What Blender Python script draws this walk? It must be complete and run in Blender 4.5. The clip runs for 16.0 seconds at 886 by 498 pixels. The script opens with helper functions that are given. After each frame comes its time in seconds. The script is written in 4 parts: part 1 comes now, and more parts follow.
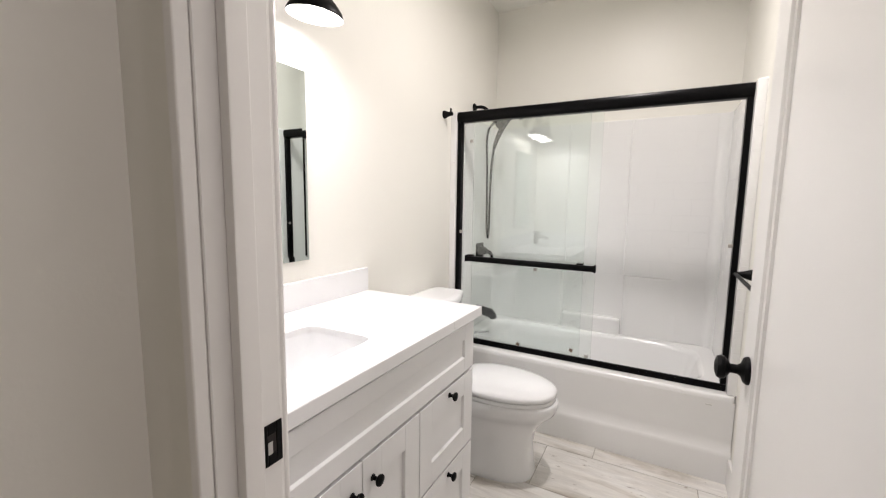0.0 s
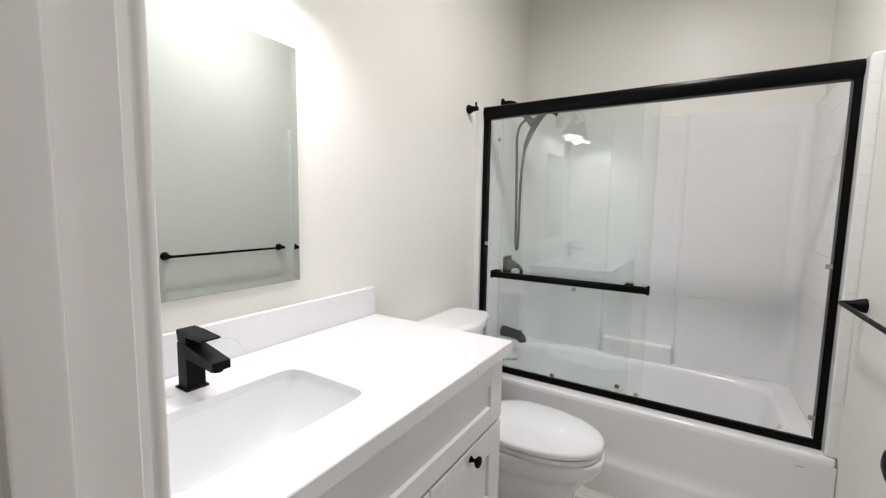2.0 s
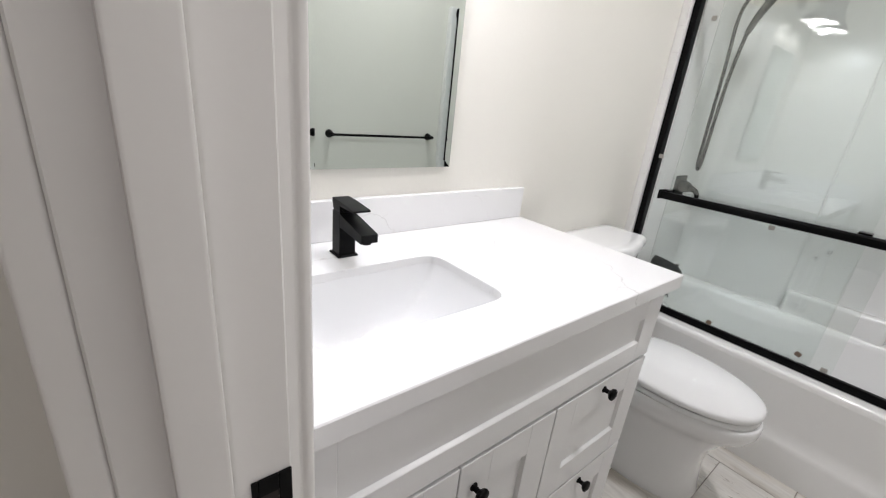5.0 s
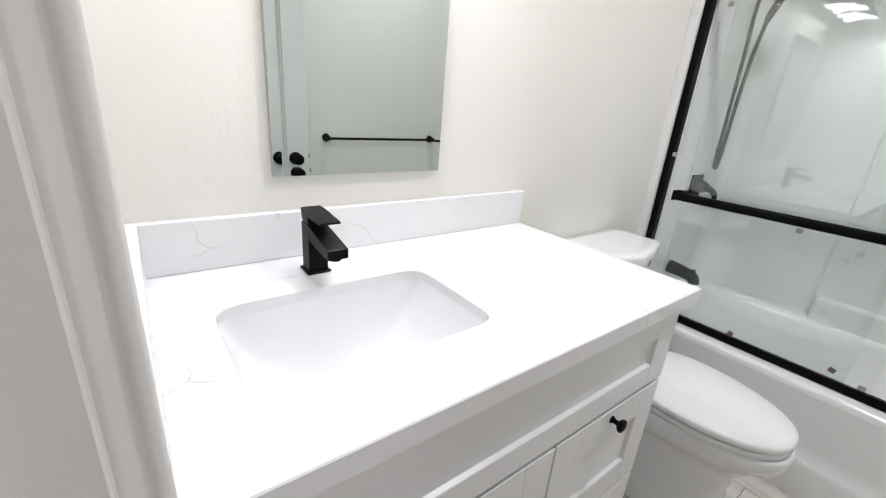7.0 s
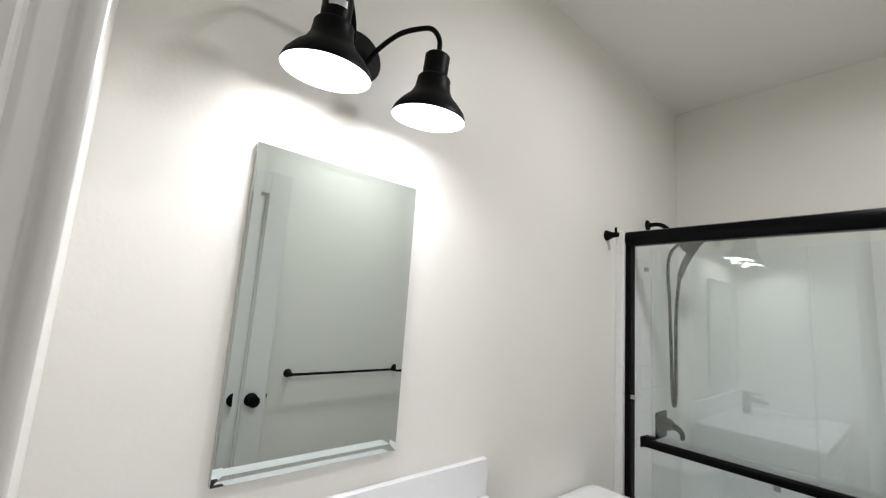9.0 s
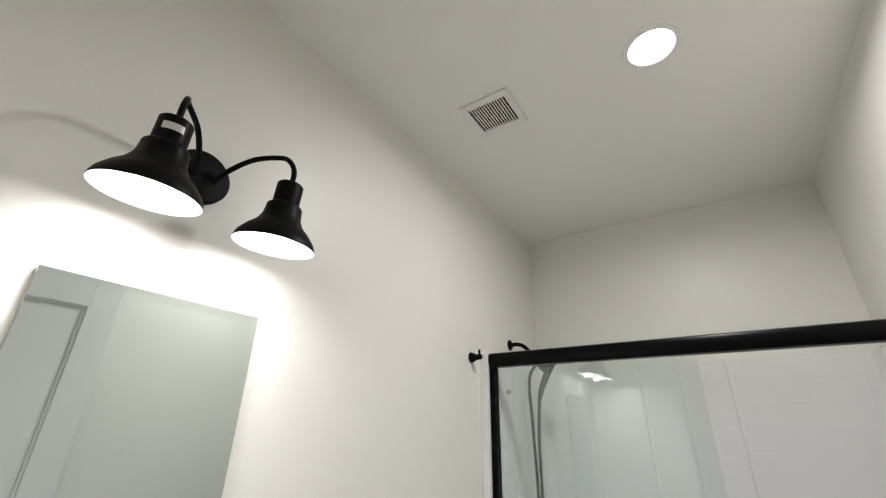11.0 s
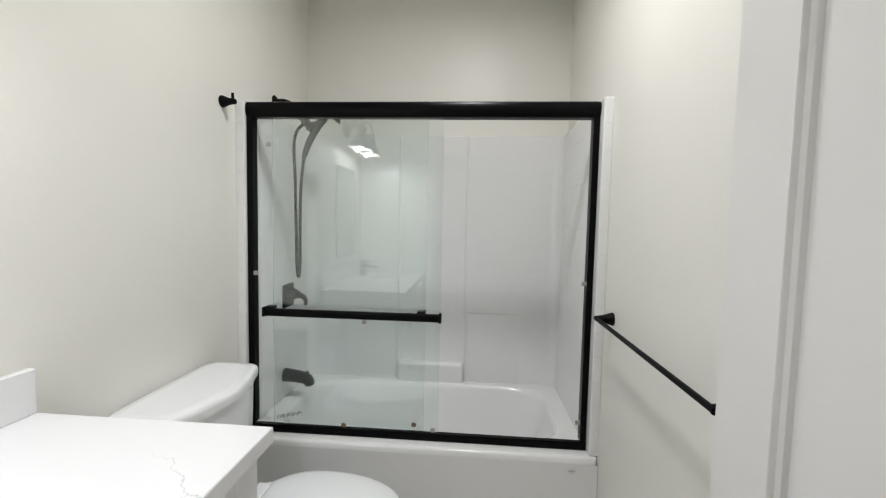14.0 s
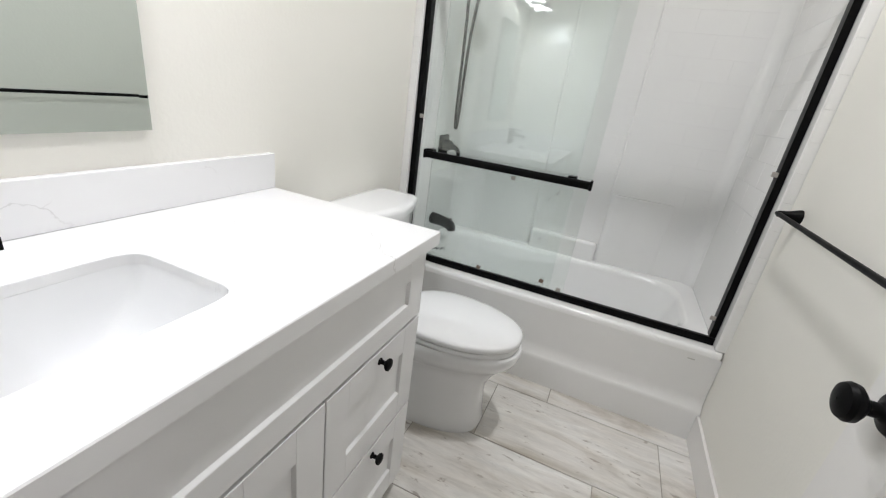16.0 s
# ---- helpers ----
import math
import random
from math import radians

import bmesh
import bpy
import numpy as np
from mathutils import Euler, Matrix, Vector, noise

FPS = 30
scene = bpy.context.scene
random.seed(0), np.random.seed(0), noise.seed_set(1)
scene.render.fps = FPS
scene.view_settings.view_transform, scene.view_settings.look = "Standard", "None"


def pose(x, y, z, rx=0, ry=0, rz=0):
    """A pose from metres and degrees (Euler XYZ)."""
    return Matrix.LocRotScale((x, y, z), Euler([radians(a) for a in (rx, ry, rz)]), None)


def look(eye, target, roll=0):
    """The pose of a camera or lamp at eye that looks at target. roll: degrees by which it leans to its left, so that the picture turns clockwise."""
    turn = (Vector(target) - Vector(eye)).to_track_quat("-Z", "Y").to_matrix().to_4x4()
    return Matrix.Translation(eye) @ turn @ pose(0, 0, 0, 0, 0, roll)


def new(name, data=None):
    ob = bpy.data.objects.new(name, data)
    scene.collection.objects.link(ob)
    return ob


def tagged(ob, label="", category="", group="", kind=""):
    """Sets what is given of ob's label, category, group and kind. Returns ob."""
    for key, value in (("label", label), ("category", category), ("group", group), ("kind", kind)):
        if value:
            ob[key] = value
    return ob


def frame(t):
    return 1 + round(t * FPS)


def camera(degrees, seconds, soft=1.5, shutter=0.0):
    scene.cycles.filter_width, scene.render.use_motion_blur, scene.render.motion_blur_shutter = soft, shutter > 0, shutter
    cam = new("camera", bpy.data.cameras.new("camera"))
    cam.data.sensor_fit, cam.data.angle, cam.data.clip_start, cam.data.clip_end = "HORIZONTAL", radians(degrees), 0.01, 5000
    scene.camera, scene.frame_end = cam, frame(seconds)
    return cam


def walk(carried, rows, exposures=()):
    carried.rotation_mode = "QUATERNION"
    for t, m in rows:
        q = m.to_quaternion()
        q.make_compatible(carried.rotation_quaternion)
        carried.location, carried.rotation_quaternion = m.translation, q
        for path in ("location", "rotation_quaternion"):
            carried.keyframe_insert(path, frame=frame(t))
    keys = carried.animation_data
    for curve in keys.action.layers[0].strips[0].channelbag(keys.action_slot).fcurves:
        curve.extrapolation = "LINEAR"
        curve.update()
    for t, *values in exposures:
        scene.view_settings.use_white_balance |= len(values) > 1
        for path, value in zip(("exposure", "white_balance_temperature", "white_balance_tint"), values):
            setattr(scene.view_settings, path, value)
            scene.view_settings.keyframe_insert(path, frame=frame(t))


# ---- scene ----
cam = camera(95.1, 16.0, soft=1.2)
PATH = [
    (0, (1.169, -0.003, 1.292), (0.224, 1.744, 1.061), 0.8),
    (0.5, (1.102, 0.131, 1.299), (0.169, 1.885, 1.064), 0.8),
    (1, (1.004, 0.175, 1.293), (0.039, 1.912, 1.071), 0.9),
    (1.5, (0.955, 0.195, 1.289), (-0.065, 1.902, 1.076), 0.9),
    (2, (1.028, 0.274, 1.294), (-0.023, 1.964, 1.095), 1.0),
    (2.5, (1.062, 0.308, 1.295), (-0.014, 1.984, 1.115), 0.7),
    (3, (1.063, 0.316, 1.298), (-0.061, 1.959, 1.112), 0.9),
    (3.5, (1.055, 0.318, 1.3), (-0.154, 1.891, 1.045), 1.9),
    (4, (1.021, 0.325, 1.282), (-0.298, 1.777, 0.892), 3.5),
    (4.5, (0.975, 0.341, 1.254), (-0.441, 1.641, 0.701), 5.3),
    (4.7, (0.939, 0.325, 1.241), (-0.493, 1.576, 0.622), 5.8),
    (6.8, (0.878, 0.447, 1.258), (-0.587, 1.57, 0.489), 5.5),
    (7, (0.873, 0.445, 1.235), (-0.61, 1.607, 0.563), 4.6),
    (7.5, (0.876, 0.453, 1.264), (-0.639, 1.661, 0.77), 4.1),
    (8, (0.871, 0.455, 1.322), (-0.67, 1.708, 1.08), 3.9),
    (8.5, (0.879, 0.454, 1.39), (-0.67, 1.719, 1.428), 3.6),
    (8.7, (0.883, 0.45, 1.409), (-0.66, 1.714, 1.557), 3.5),
    (10.8, (0.928, 0.505, 1.493), (-0.2, 1.947, 2.298), 1.4),
    (11, (0.938, 0.517, 1.504), (-0.085, 2.033, 2.314), 1.1),
    (11.5, (0.973, 0.547, 1.516), (0.214, 2.23, 2.285), 0.4),
    (12, (0.968, 0.573, 1.509), (0.457, 2.395, 2.155), 0.1),
    (12.5, (0.963, 0.591, 1.48), (0.623, 2.506, 1.947), 0.4),
    (13, (0.969, 0.606, 1.439), (0.723, 2.573, 1.704), 0.6),
    (13.5, (0.992, 0.603, 1.398), (0.799, 2.593, 1.453), 0.6),
    (14, (0.998, 0.595, 1.344), (0.85, 2.585, 1.213), 1.2),
    (14.5, (1.014, 0.591, 1.308), (0.838, 2.559, 1.0), 2.2),
    (15, (1.027, 0.578, 1.279), (0.759, 2.502, 0.802), 4.2),
    (15.5, (0.996, 0.541, 1.245), (0.543, 2.387, 0.623), 6.3),
    (16, (0.941, 0.498, 1.23), (0.272, 2.239, 0.508), 7.9),
]
walk(cam, [(t, look(eye, target, roll)) for t, eye, target, roll in PATH],
     [(0.0, 0.05, 6660, 16.5), (1.0, -0.14, 6610, 16.5), (1.5, -0.2, 6560, 16.5), (2.5, -0.33, 6270, 13.5), (3.5, -0.41, 6270, 14.5), (4.5, -0.3, 6320, 14.5), (7.0, -0.18, 6200, 13.5), (8.5, -0.52, 6250, 12.5), (11.0, -0.58, 6400, 11.5), (12.0, -0.6, 6350, 10.5), (12.5, -0.56, 6350, 10.5), (14.5, -0.36, 6270, 10.5), (16.0, -0.2, 6270, 11.5)])


# ---- light and exposure ----
world = bpy.data.worlds.new("world")
world.use_nodes = True
world.node_tree.nodes["Background"].inputs[0].default_value = (0.5, 0.5, 0.5, 1)
world.node_tree.nodes["Background"].inputs[1].default_value = 0.02
scene.world = world
LAMP_Y = (0.738, 0.996)
SHADE_X, RIM_Z = 0.155, 1.871


def lamp(name, kind, place, watts, colour, size=0.1, spread=168):
    data = bpy.data.lights.new(name, kind)
    data.energy, data.color = watts, colour
    if kind == "AREA":
        data.shape, data.size, data.spread = "DISK", size, radians(spread)
    else:
        data.shadow_soft_size = size
    ob = new(name, data)
    ob.location = place
    return ob


COOL, WARM = (0.94, 0.955, 1.0), (1.0, 0.985, 0.96)
for ly in LAMP_Y:
    lamp("bulb_light", "POINT", (SHADE_X, ly, RIM_Z + 0.036), 1.5, COOL, 0.03)
    lamp("shade_light", "AREA", (SHADE_X + 0.004, ly, RIM_Z + 0.002), 2.45, COOL, 0.10, 176).rotation_euler = (0, radians(-28), 0)
lamp("downlight_light", "AREA", (0.967, 1.697, 2.668), 18.0, WARM, 0.15, 170)
# added hall lamp, out of view; placed to rake the hall's west wall
lamp("unseen_hall_light", "AREA", (2.05, -0.02, 2.668), 8.5, (1.0, 0.96, 0.97), 0.13)

# ---- materials ----


def mat(name, base, rough=0.5, metal=0.0, bump=0.0, bump_scale=200.0, vary=0.0, vary_scale=3.0, rvary=0.0, coat=0.0, rand=0.0, detail=3.0):
    m = bpy.data.materials.new(name)
    m.use_nodes = True
    nt = m.node_tree
    b = nt.nodes["Principled BSDF"]
    b.inputs["Base Color"].default_value = (*base, 1)
    b.inputs["Roughness"].default_value = rough
    b.inputs["Metallic"].default_value = metal
    b.inputs["Coat Weight"].default_value = coat
    b.inputs["Coat Roughness"].default_value = 0.05
    tc = nt.nodes.new("ShaderNodeTexCoord")
    geo = nt.nodes.new("ShaderNodeNewGeometry")
    if vary or rvary:
        n = nt.nodes.new("ShaderNodeTexNoise")
        n.inputs["Scale"].default_value, n.inputs["Detail"].default_value = vary_scale, 6
        nt.links.new(geo.outputs["Position"], n.inputs["Vector"])
        if vary:
            ramp = nt.nodes.new("ShaderNodeMapRange")
            ramp.inputs[1].default_value, ramp.inputs[2].default_value = 0.3, 0.7
            ramp.inputs[3].default_value, ramp.inputs[4].default_value = 1 - vary, 1 + vary
            nt.links.new(n.outputs[0], ramp.inputs[0])
            mul = nt.nodes.new("ShaderNodeVectorMath")
            mul.operation = "SCALE"
            mul.inputs[0].default_value = base
            nt.links.new(ramp.outputs[0], mul.inputs["Scale"])
            nt.links.new(mul.outputs[0], b.inputs["Base Color"])
        if rvary:
            r2 = nt.nodes.new("ShaderNodeMapRange")
            r2.inputs[1].default_value, r2.inputs[2].default_value = 0.3, 0.7
            r2.inputs[3].default_value, r2.inputs[4].default_value = max(0.02, rough - rvary), rough + rvary
            nt.links.new(n.outputs[0], r2.inputs[0])
            nt.links.new(r2.outputs[0], b.inputs["Roughness"])
    if bump:
        n2 = nt.nodes.new("ShaderNodeTexNoise")
        n2.inputs["Scale"].default_value, n2.inputs["Detail"].default_value = bump_scale, detail
        nt.links.new(geo.outputs["Position"], n2.inputs["Vector"])
        bp = nt.nodes.new("ShaderNodeBump")
        bp.inputs["Strength"].default_value, bp.inputs["Distance"].default_value = bump, 0.002
        nt.links.new(n2.outputs[0], bp.inputs["Height"])
        nt.links.new(bp.outputs[0], b.inputs["Normal"])
    return m


M_WALL = mat("wall_paint", (0.815, 0.80, 0.742), 0.42, bump=0.2, bump_scale=85, vary=0.012, vary_scale=2.5, rvary=0.06)
M_CEIL = mat("ceiling_paint", (0.85, 0.835, 0.785), 0.75, bump=0.35, bump_scale=75, vary=0.012)
M_TRIM = mat("trim_enamel", (0.80, 0.785, 0.76), 0.32, bump=0.06, bump_scale=40, vary=0.012, vary_scale=6, rvary=0.05)
M_DOOR = mat("door_enamel", (0.80, 0.785, 0.76), 0.34, bump=0.06, bump_scale=60, vary=0.012, vary_scale=5, rvary=0.05)
M_CAB = mat("cabinet_paint", (0.80, 0.80, 0.80), 0.34, bump=0.04, bump_scale=90, vary=0.01, vary_scale=8, rvary=0.05)
M_GAP = mat("cabinet_inside", (0.35, 0.33, 0.30), 0.7, vary=0.05)
M_CERAMIC = mat("glazed_ceramic", (0.82, 0.825, 0.83), 0.035, coat=0.4, vary=0.006, vary_scale=5)
M_ACRYL = mat("tub_acrylic", (0.82, 0.818, 0.805), 0.16, bump=0.03, bump_scale=9, vary=0.01, vary_scale=4, coat=0.2)
M_BLACK = mat("matte_black_metal", (0.004, 0.004, 0.0043), 0.42, bump=0.03, bump_scale=400, vary=0.08, vary_scale=30, rvary=0.04)
M_GLOSSBLACK = mat("black_anodised", (0.003, 0.003, 0.0033), 0.28, vary=0.06, vary_scale=20, detail=2.0)
for mm in (M_BLACK, M_GLOSSBLACK):
    mm.node_tree.nodes["Principled BSDF"].inputs["Specular IOR Level"].default_value = 0.09
M_CHIP = mat("grey_bumper", (0.35, 0.33, 0.30), 0.5, vary=0.08, vary_scale=200)
M_CORK = mat("brown_pad", (0.15, 0.105, 0.075), 0.8, vary=0.2, vary_scale=300)
M_LABEL = mat("silver_label", (0.6, 0.6, 0.6), 0.35, metal=0.4, vary=0.05, vary_scale=100)
M_INK = mat("grey_ink", (0.05, 0.06, 0.06), 0.6, vary=0.1, vary_scale=100)
M_STEEL = mat("steel", (0.55, 0.54, 0.52), 0.3, metal=1.0, vary=0.05, vary_scale=80)
M_VENT = mat("vent_plastic", (0.80, 0.79, 0.77), 0.45, vary=0.01, vary_scale=10)
# near-black colour stands in for shade inside the vent and the latch hole
M_HOLE_SHADE = mat("painted_hole_shade", (0.025, 0.02, 0.018), 0.8, vary=0.1, vary_scale=20)
M_GROUT = mat("grout", (0.36, 0.33, 0.29), 0.85, bump=0.3, bump_scale=300, vary=0.08, vary_scale=8)
M_HALLFLOOR = mat("hall_plank", (0.42, 0.36, 0.29), 0.5, bump=0.1, bump_scale=60, vary=0.1, vary_scale=4)
M_SHADE_IN = mat("shade_white_enamel", (0.86, 0.85, 0.82), 0.4, vary=0.01, vary_scale=20)


def emitter(name, colour, strength):
    m = bpy.data.materials.new(name)
    m.use_nodes = True
    b = m.node_tree.nodes["Principled BSDF"]
    b.inputs["Base Color"].default_value = (0.9, 0.9, 0.88, 1)
    b.inputs["Emission Color"].default_value = (*colour, 1)
    b.inputs["Emission Strength"].default_value = strength
    return m


M_BULB = emitter("bulb_glow", (1, 0.96, 0.9), 14)
M_LENS = emitter("downlight_glow", (1, 0.97, 0.92), 9)


def mirror_material():
    m = bpy.data.materials.new("mirror_silver")
    m.use_nodes = True
    b = m.node_tree.nodes["Principled BSDF"]
    b.inputs["Base Color"].default_value = (0.70, 0.765, 0.745, 1)
    b.inputs["Metallic"].default_value = 1
    b.inputs["Roughness"].default_value = 0.012
    return m


def glass_material():
    m = bpy.data.materials.new("clear_tempered_glass")
    m.use_nodes = True
    nt = m.node_tree
    nt.nodes.remove(nt.nodes["Principled BSDF"])
    g = nt.nodes.new("ShaderNodeBsdfGlass")
    g.inputs["Color"].default_value = (0.962, 0.980, 0.973, 1)
    g.inputs["Roughness"].default_value = 0.0
    g.inputs["IOR"].default_value = 1.62
    nt.links.new(g.outputs[0], nt.nodes["Material Output"].inputs[0])
    return m


M_MIRROR, M_GLASS = mirror_material(), glass_material()


def quartz_material():
    m = mat("white_quartz", (0.82, 0.82, 0.822), 0.16, coat=0.2)
    nt = m.node_tree
    b = nt.nodes["Principled BSDF"]
    geo = nt.nodes.new("ShaderNodeNewGeometry")
    warp = nt.nodes.new("ShaderNodeTexNoise")
    warp.inputs["Scale"].default_value, warp.inputs["Detail"].default_value = 3.2, 7
    warp.inputs["Roughness"].default_value = 0.6
    nt.links.new(geo.outputs["Position"], warp.inputs["Vector"])
    add = nt.nodes.new("ShaderNodeMixRGB")
    add.blend_type = "ADD"
    add.inputs[0].default_value = 0.28
    nt.links.new(geo.outputs["Position"], add.inputs[1])
    nt.links.new(warp.outputs["Color"], add.inputs[2])
    vor = nt.nodes.new("ShaderNodeTexVoronoi")
    vor.feature = "DISTANCE_TO_EDGE"
    vor.inputs["Scale"].default_value = 3.1
    nt.links.new(add.outputs[0], vor.inputs["Vector"])
    vein = nt.nodes.new("ShaderNodeMapRange")
    vein.inputs[1].default_value, vein.inputs[2].default_value = 0.0, 0.008
    vein.inputs[3].default_value, vein.inputs[4].default_value = 1.0, 0.0
    nt.links.new(vor.outputs["Distance"], vein.inputs[0])
    gate = nt.nodes.new("ShaderNodeTexNoise")
    gate.inputs["Scale"].default_value, gate.inputs["Detail"].default_value = 5.5, 3
    nt.links.new(geo.outputs["Position"], gate.inputs["Vector"])
    gmap = nt.nodes.new("ShaderNodeMapRange")
    gmap.inputs[1].default_value, gmap.inputs[2].default_value = 0.51, 0.70
    nt.links.new(gate.outputs[0], gmap.inputs[0])
    fac = nt.nodes.new("ShaderNodeMath")
    fac.operation = "MULTIPLY"
    nt.links.new(vein.outputs[0], fac.inputs[0])
    nt.links.new(gmap.outputs[0], fac.inputs[1])
    mix = nt.nodes.new("ShaderNodeMixRGB")
    mix.inputs[1].default_value, mix.inputs[2].default_value = (0.82, 0.82, 0.822, 1), (0.50, 0.49, 0.48, 1)
    nt.links.new(fac.outputs[0], mix.inputs[0])
    nt.links.new(mix.outputs[0], b.inputs["Base Color"])
    return m


def plank_tile_material():
    m = mat("whitewashed_wood_tile", (0.55, 0.5, 0.44), 0.42)
    nt = m.node_tree
    b = nt.nodes["Principled BSDF"]
    geo = nt.nodes.new("ShaderNodeNewGeometry")
    info = nt.nodes.new("ShaderNodeObjectInfo")
    off = nt.nodes.new("ShaderNodeVectorMath")
    off.operation = "SCALE"
    off.inputs[0].default_value = (7, 13, 5)
    nt.links.new(info.outputs["Random"], off.inputs["Scale"])
    add = nt.nodes.new("ShaderNodeVectorMath")
    nt.links.new(geo.outputs["Position"], add.inputs[0])
    nt.links.new(off.outputs[0], add.inputs[1])

    def stretched(sx, sy, scale, detail, rough=0.6, distort=0.0):
        mp = nt.nodes.new("ShaderNodeMapping")
        mp.inputs["Scale"].default_value = (sx, sy, 1)
        nt.links.new(add.outputs[0], mp.inputs[0])
        n = nt.nodes.new("ShaderNodeTexNoise")
        n.inputs["Scale"].default_value, n.inputs["Detail"].default_value = scale, detail
        n.inputs["Roughness"].default_value, n.inputs["Distortion"].default_value = rough, distort
        nt.links.new(mp.outputs[0], n.inputs["Vector"])
        return n
    broad = stretched(0.35, 1.6, 5, 5, 0.6, 0.6)
    grain = stretched(0.22, 1.3, 24, 8, 0.72, 0.5)
    specks = stretched(0.5, 1.3, 36, 4, 0.6, 0.4)
    ramp = nt.nodes.new("ShaderNodeValToRGB")
    e = ramp.color_ramp.elements
    e[0].position, e[0].color = 0.30, (0.43, 0.385, 0.325, 1)
    e[1].position, e[1].color = 0.66, (0.80, 0.785, 0.755, 1)
    mid = ramp.color_ramp.elements.new(0.47)
    mid.color = (0.70, 0.67, 0.625, 1)
    nt.links.new(broad.outputs[0], ramp.inputs[0])
    gr = nt.nodes.new("ShaderNodeMapRange")
    gr.inputs[1].default_value, gr.inputs[2].default_value = 0.35, 0.62
    gr.inputs[3].default_value, gr.inputs[4].default_value = 0.84, 1.05
    nt.links.new(grain.outputs[0], gr.inputs[0])
    mul = nt.nodes.new("ShaderNodeVectorMath")
    mul.operation = "SCALE"
    nt.links.new(ramp.outputs[0], mul.inputs[0])
    nt.links.new(gr.outputs[0], mul.inputs["Scale"])
    sp = nt.nodes.new("ShaderNodeMapRange")
    sp.inputs[1].default_value, sp.inputs[2].default_value = 0.63, 0.70
    nt.links.new(specks.outputs[0], sp.inputs[0])
    spm = nt.nodes.new("ShaderNodeMath")
    spm.operation = "MULTIPLY"
    spm.inputs[1].default_value = 0.6
    nt.links.new(sp.outputs[0], spm.inputs[0])
    mix = nt.nodes.new("ShaderNodeMixRGB")
    nt.links.new(spm.outputs[0], mix.inputs[0])
    nt.links.new(mul.outputs[0], mix.inputs[1])
    mix.inputs[2].default_value = (0.22, 0.17, 0.13, 1)
    nt.links.new(mix.outputs[0], b.inputs["Base Color"])
    bp = nt.nodes.new("ShaderNodeBump")
    bp.inputs["Strength"].default_value, bp.inputs["Distance"].default_value = 0.15, 0.002
    nt.links.new(grain.outputs[0], bp.inputs["Height"])
    nt.links.new(bp.outputs[0], b.inputs["Normal"])
    return m


M_QUARTZ, M_TILE = quartz_material(), plank_tile_material()

# ---- mesh helpers ----


def box(bm, lo, hi, bevel=0.0, seg=2):
    lo, hi = [min(a, b) for a, b in zip(lo, hi)], [max(a, b) for a, b in zip(lo, hi)]
    made = bmesh.ops.create_cube(bm, size=1.0)["verts"]
    for v in made:
        v.co = Vector([lo[i] + (v.co[i] + 0.5) * (hi[i] - lo[i]) for i in range(3)])
    if bevel:
        edges = list({e for v in made for e in v.link_edges})
        bmesh.ops.bevel(bm, geom=edges, offset=bevel, segments=seg, profile=0.5, affect="EDGES")
    return bm


def loft(bm, rings, cap_start=True, cap_end=True, closed=True):
    """Skin between rings of equal length."""
    rows = [[bm.verts.new(p) for p in ring] for ring in rings]
    n = len(rows[0])
    for a, b in zip(rows, rows[1:]):
        for i in range(n if closed else n - 1):
            j = (i + 1) % n
            bm.faces.new((a[i], a[j], b[j], b[i]))
    if cap_start:
        bm.faces.new(rows[0][::-1])
    if cap_end:
        bm.faces.new(rows[-1])
    return bm


def lathe(bm, profile, m=None, seg=32, cap_start=False, cap_end=False):
    """Revolve (radius, height) pairs round z, then move by m."""
    m = m or Matrix()
    rings = [[m @ Vector((r * math.cos(2 * math.pi * i / seg), r * math.sin(2 * math.pi * i / seg), h)) for i in range(seg)] for r, h in profile]
    return loft(bm, rings, cap_start, cap_end)


def smooth_path(points, steps=8):
    pts = [Vector(p) for p in points]
    out = []
    for i in range(len(pts) - 1):
        a, b, c, d = pts[max(i - 1, 0)], pts[i], pts[i + 1], pts[min(i + 2, len(pts) - 1)]
        for k in range(steps):
            t = k / steps
            out.append(0.5 * (2 * b + (c - a) * t + (2 * a - 5 * b + 4 * c - d) * t * t + (3 * b - a - 3 * c + d) * t ** 3))
    return out + [pts[-1]]


def tube(bm, points, radius, seg=12, steps=8):
    path = smooth_path(points, steps) if steps > 1 else [Vector(p) for p in points]
    rings, side = [], None
    for i, p in enumerate(path):
        d = (path[min(i + 1, len(path) - 1)] - path[max(i - 1, 0)]).normalized()
        if side is None:
            side = d.orthogonal().normalized()
        side = (side - d * side.dot(d)).normalized()
        up = d.cross(side)
        r = radius[0] + (radius[1] - radius[0]) * i / (len(path) - 1) if isinstance(radius, tuple) else radius
        rings.append([p + r * (math.cos(2 * math.pi * k / seg) * side + math.sin(2 * math.pi * k / seg) * up) for k in range(seg)])
    return loft(bm, rings)


def rounded(cx, cy, hx, hy, z, power=2.0, seg=48, egg=0.0):
    """A ring at height z: a superellipse, drawn out to +x by egg."""
    ring = []
    for i in range(seg):
        a = 2 * math.pi * i / seg
        c, s = math.cos(a), math.sin(a)
        x = math.copysign(abs(c) ** (2 / power), c) * hx
        y = math.copysign(abs(s) ** (2 / power), s) * hy * (1 - egg * (x / hx))
        ring.append(Vector((cx + x, cy + y, z)))
    return ring


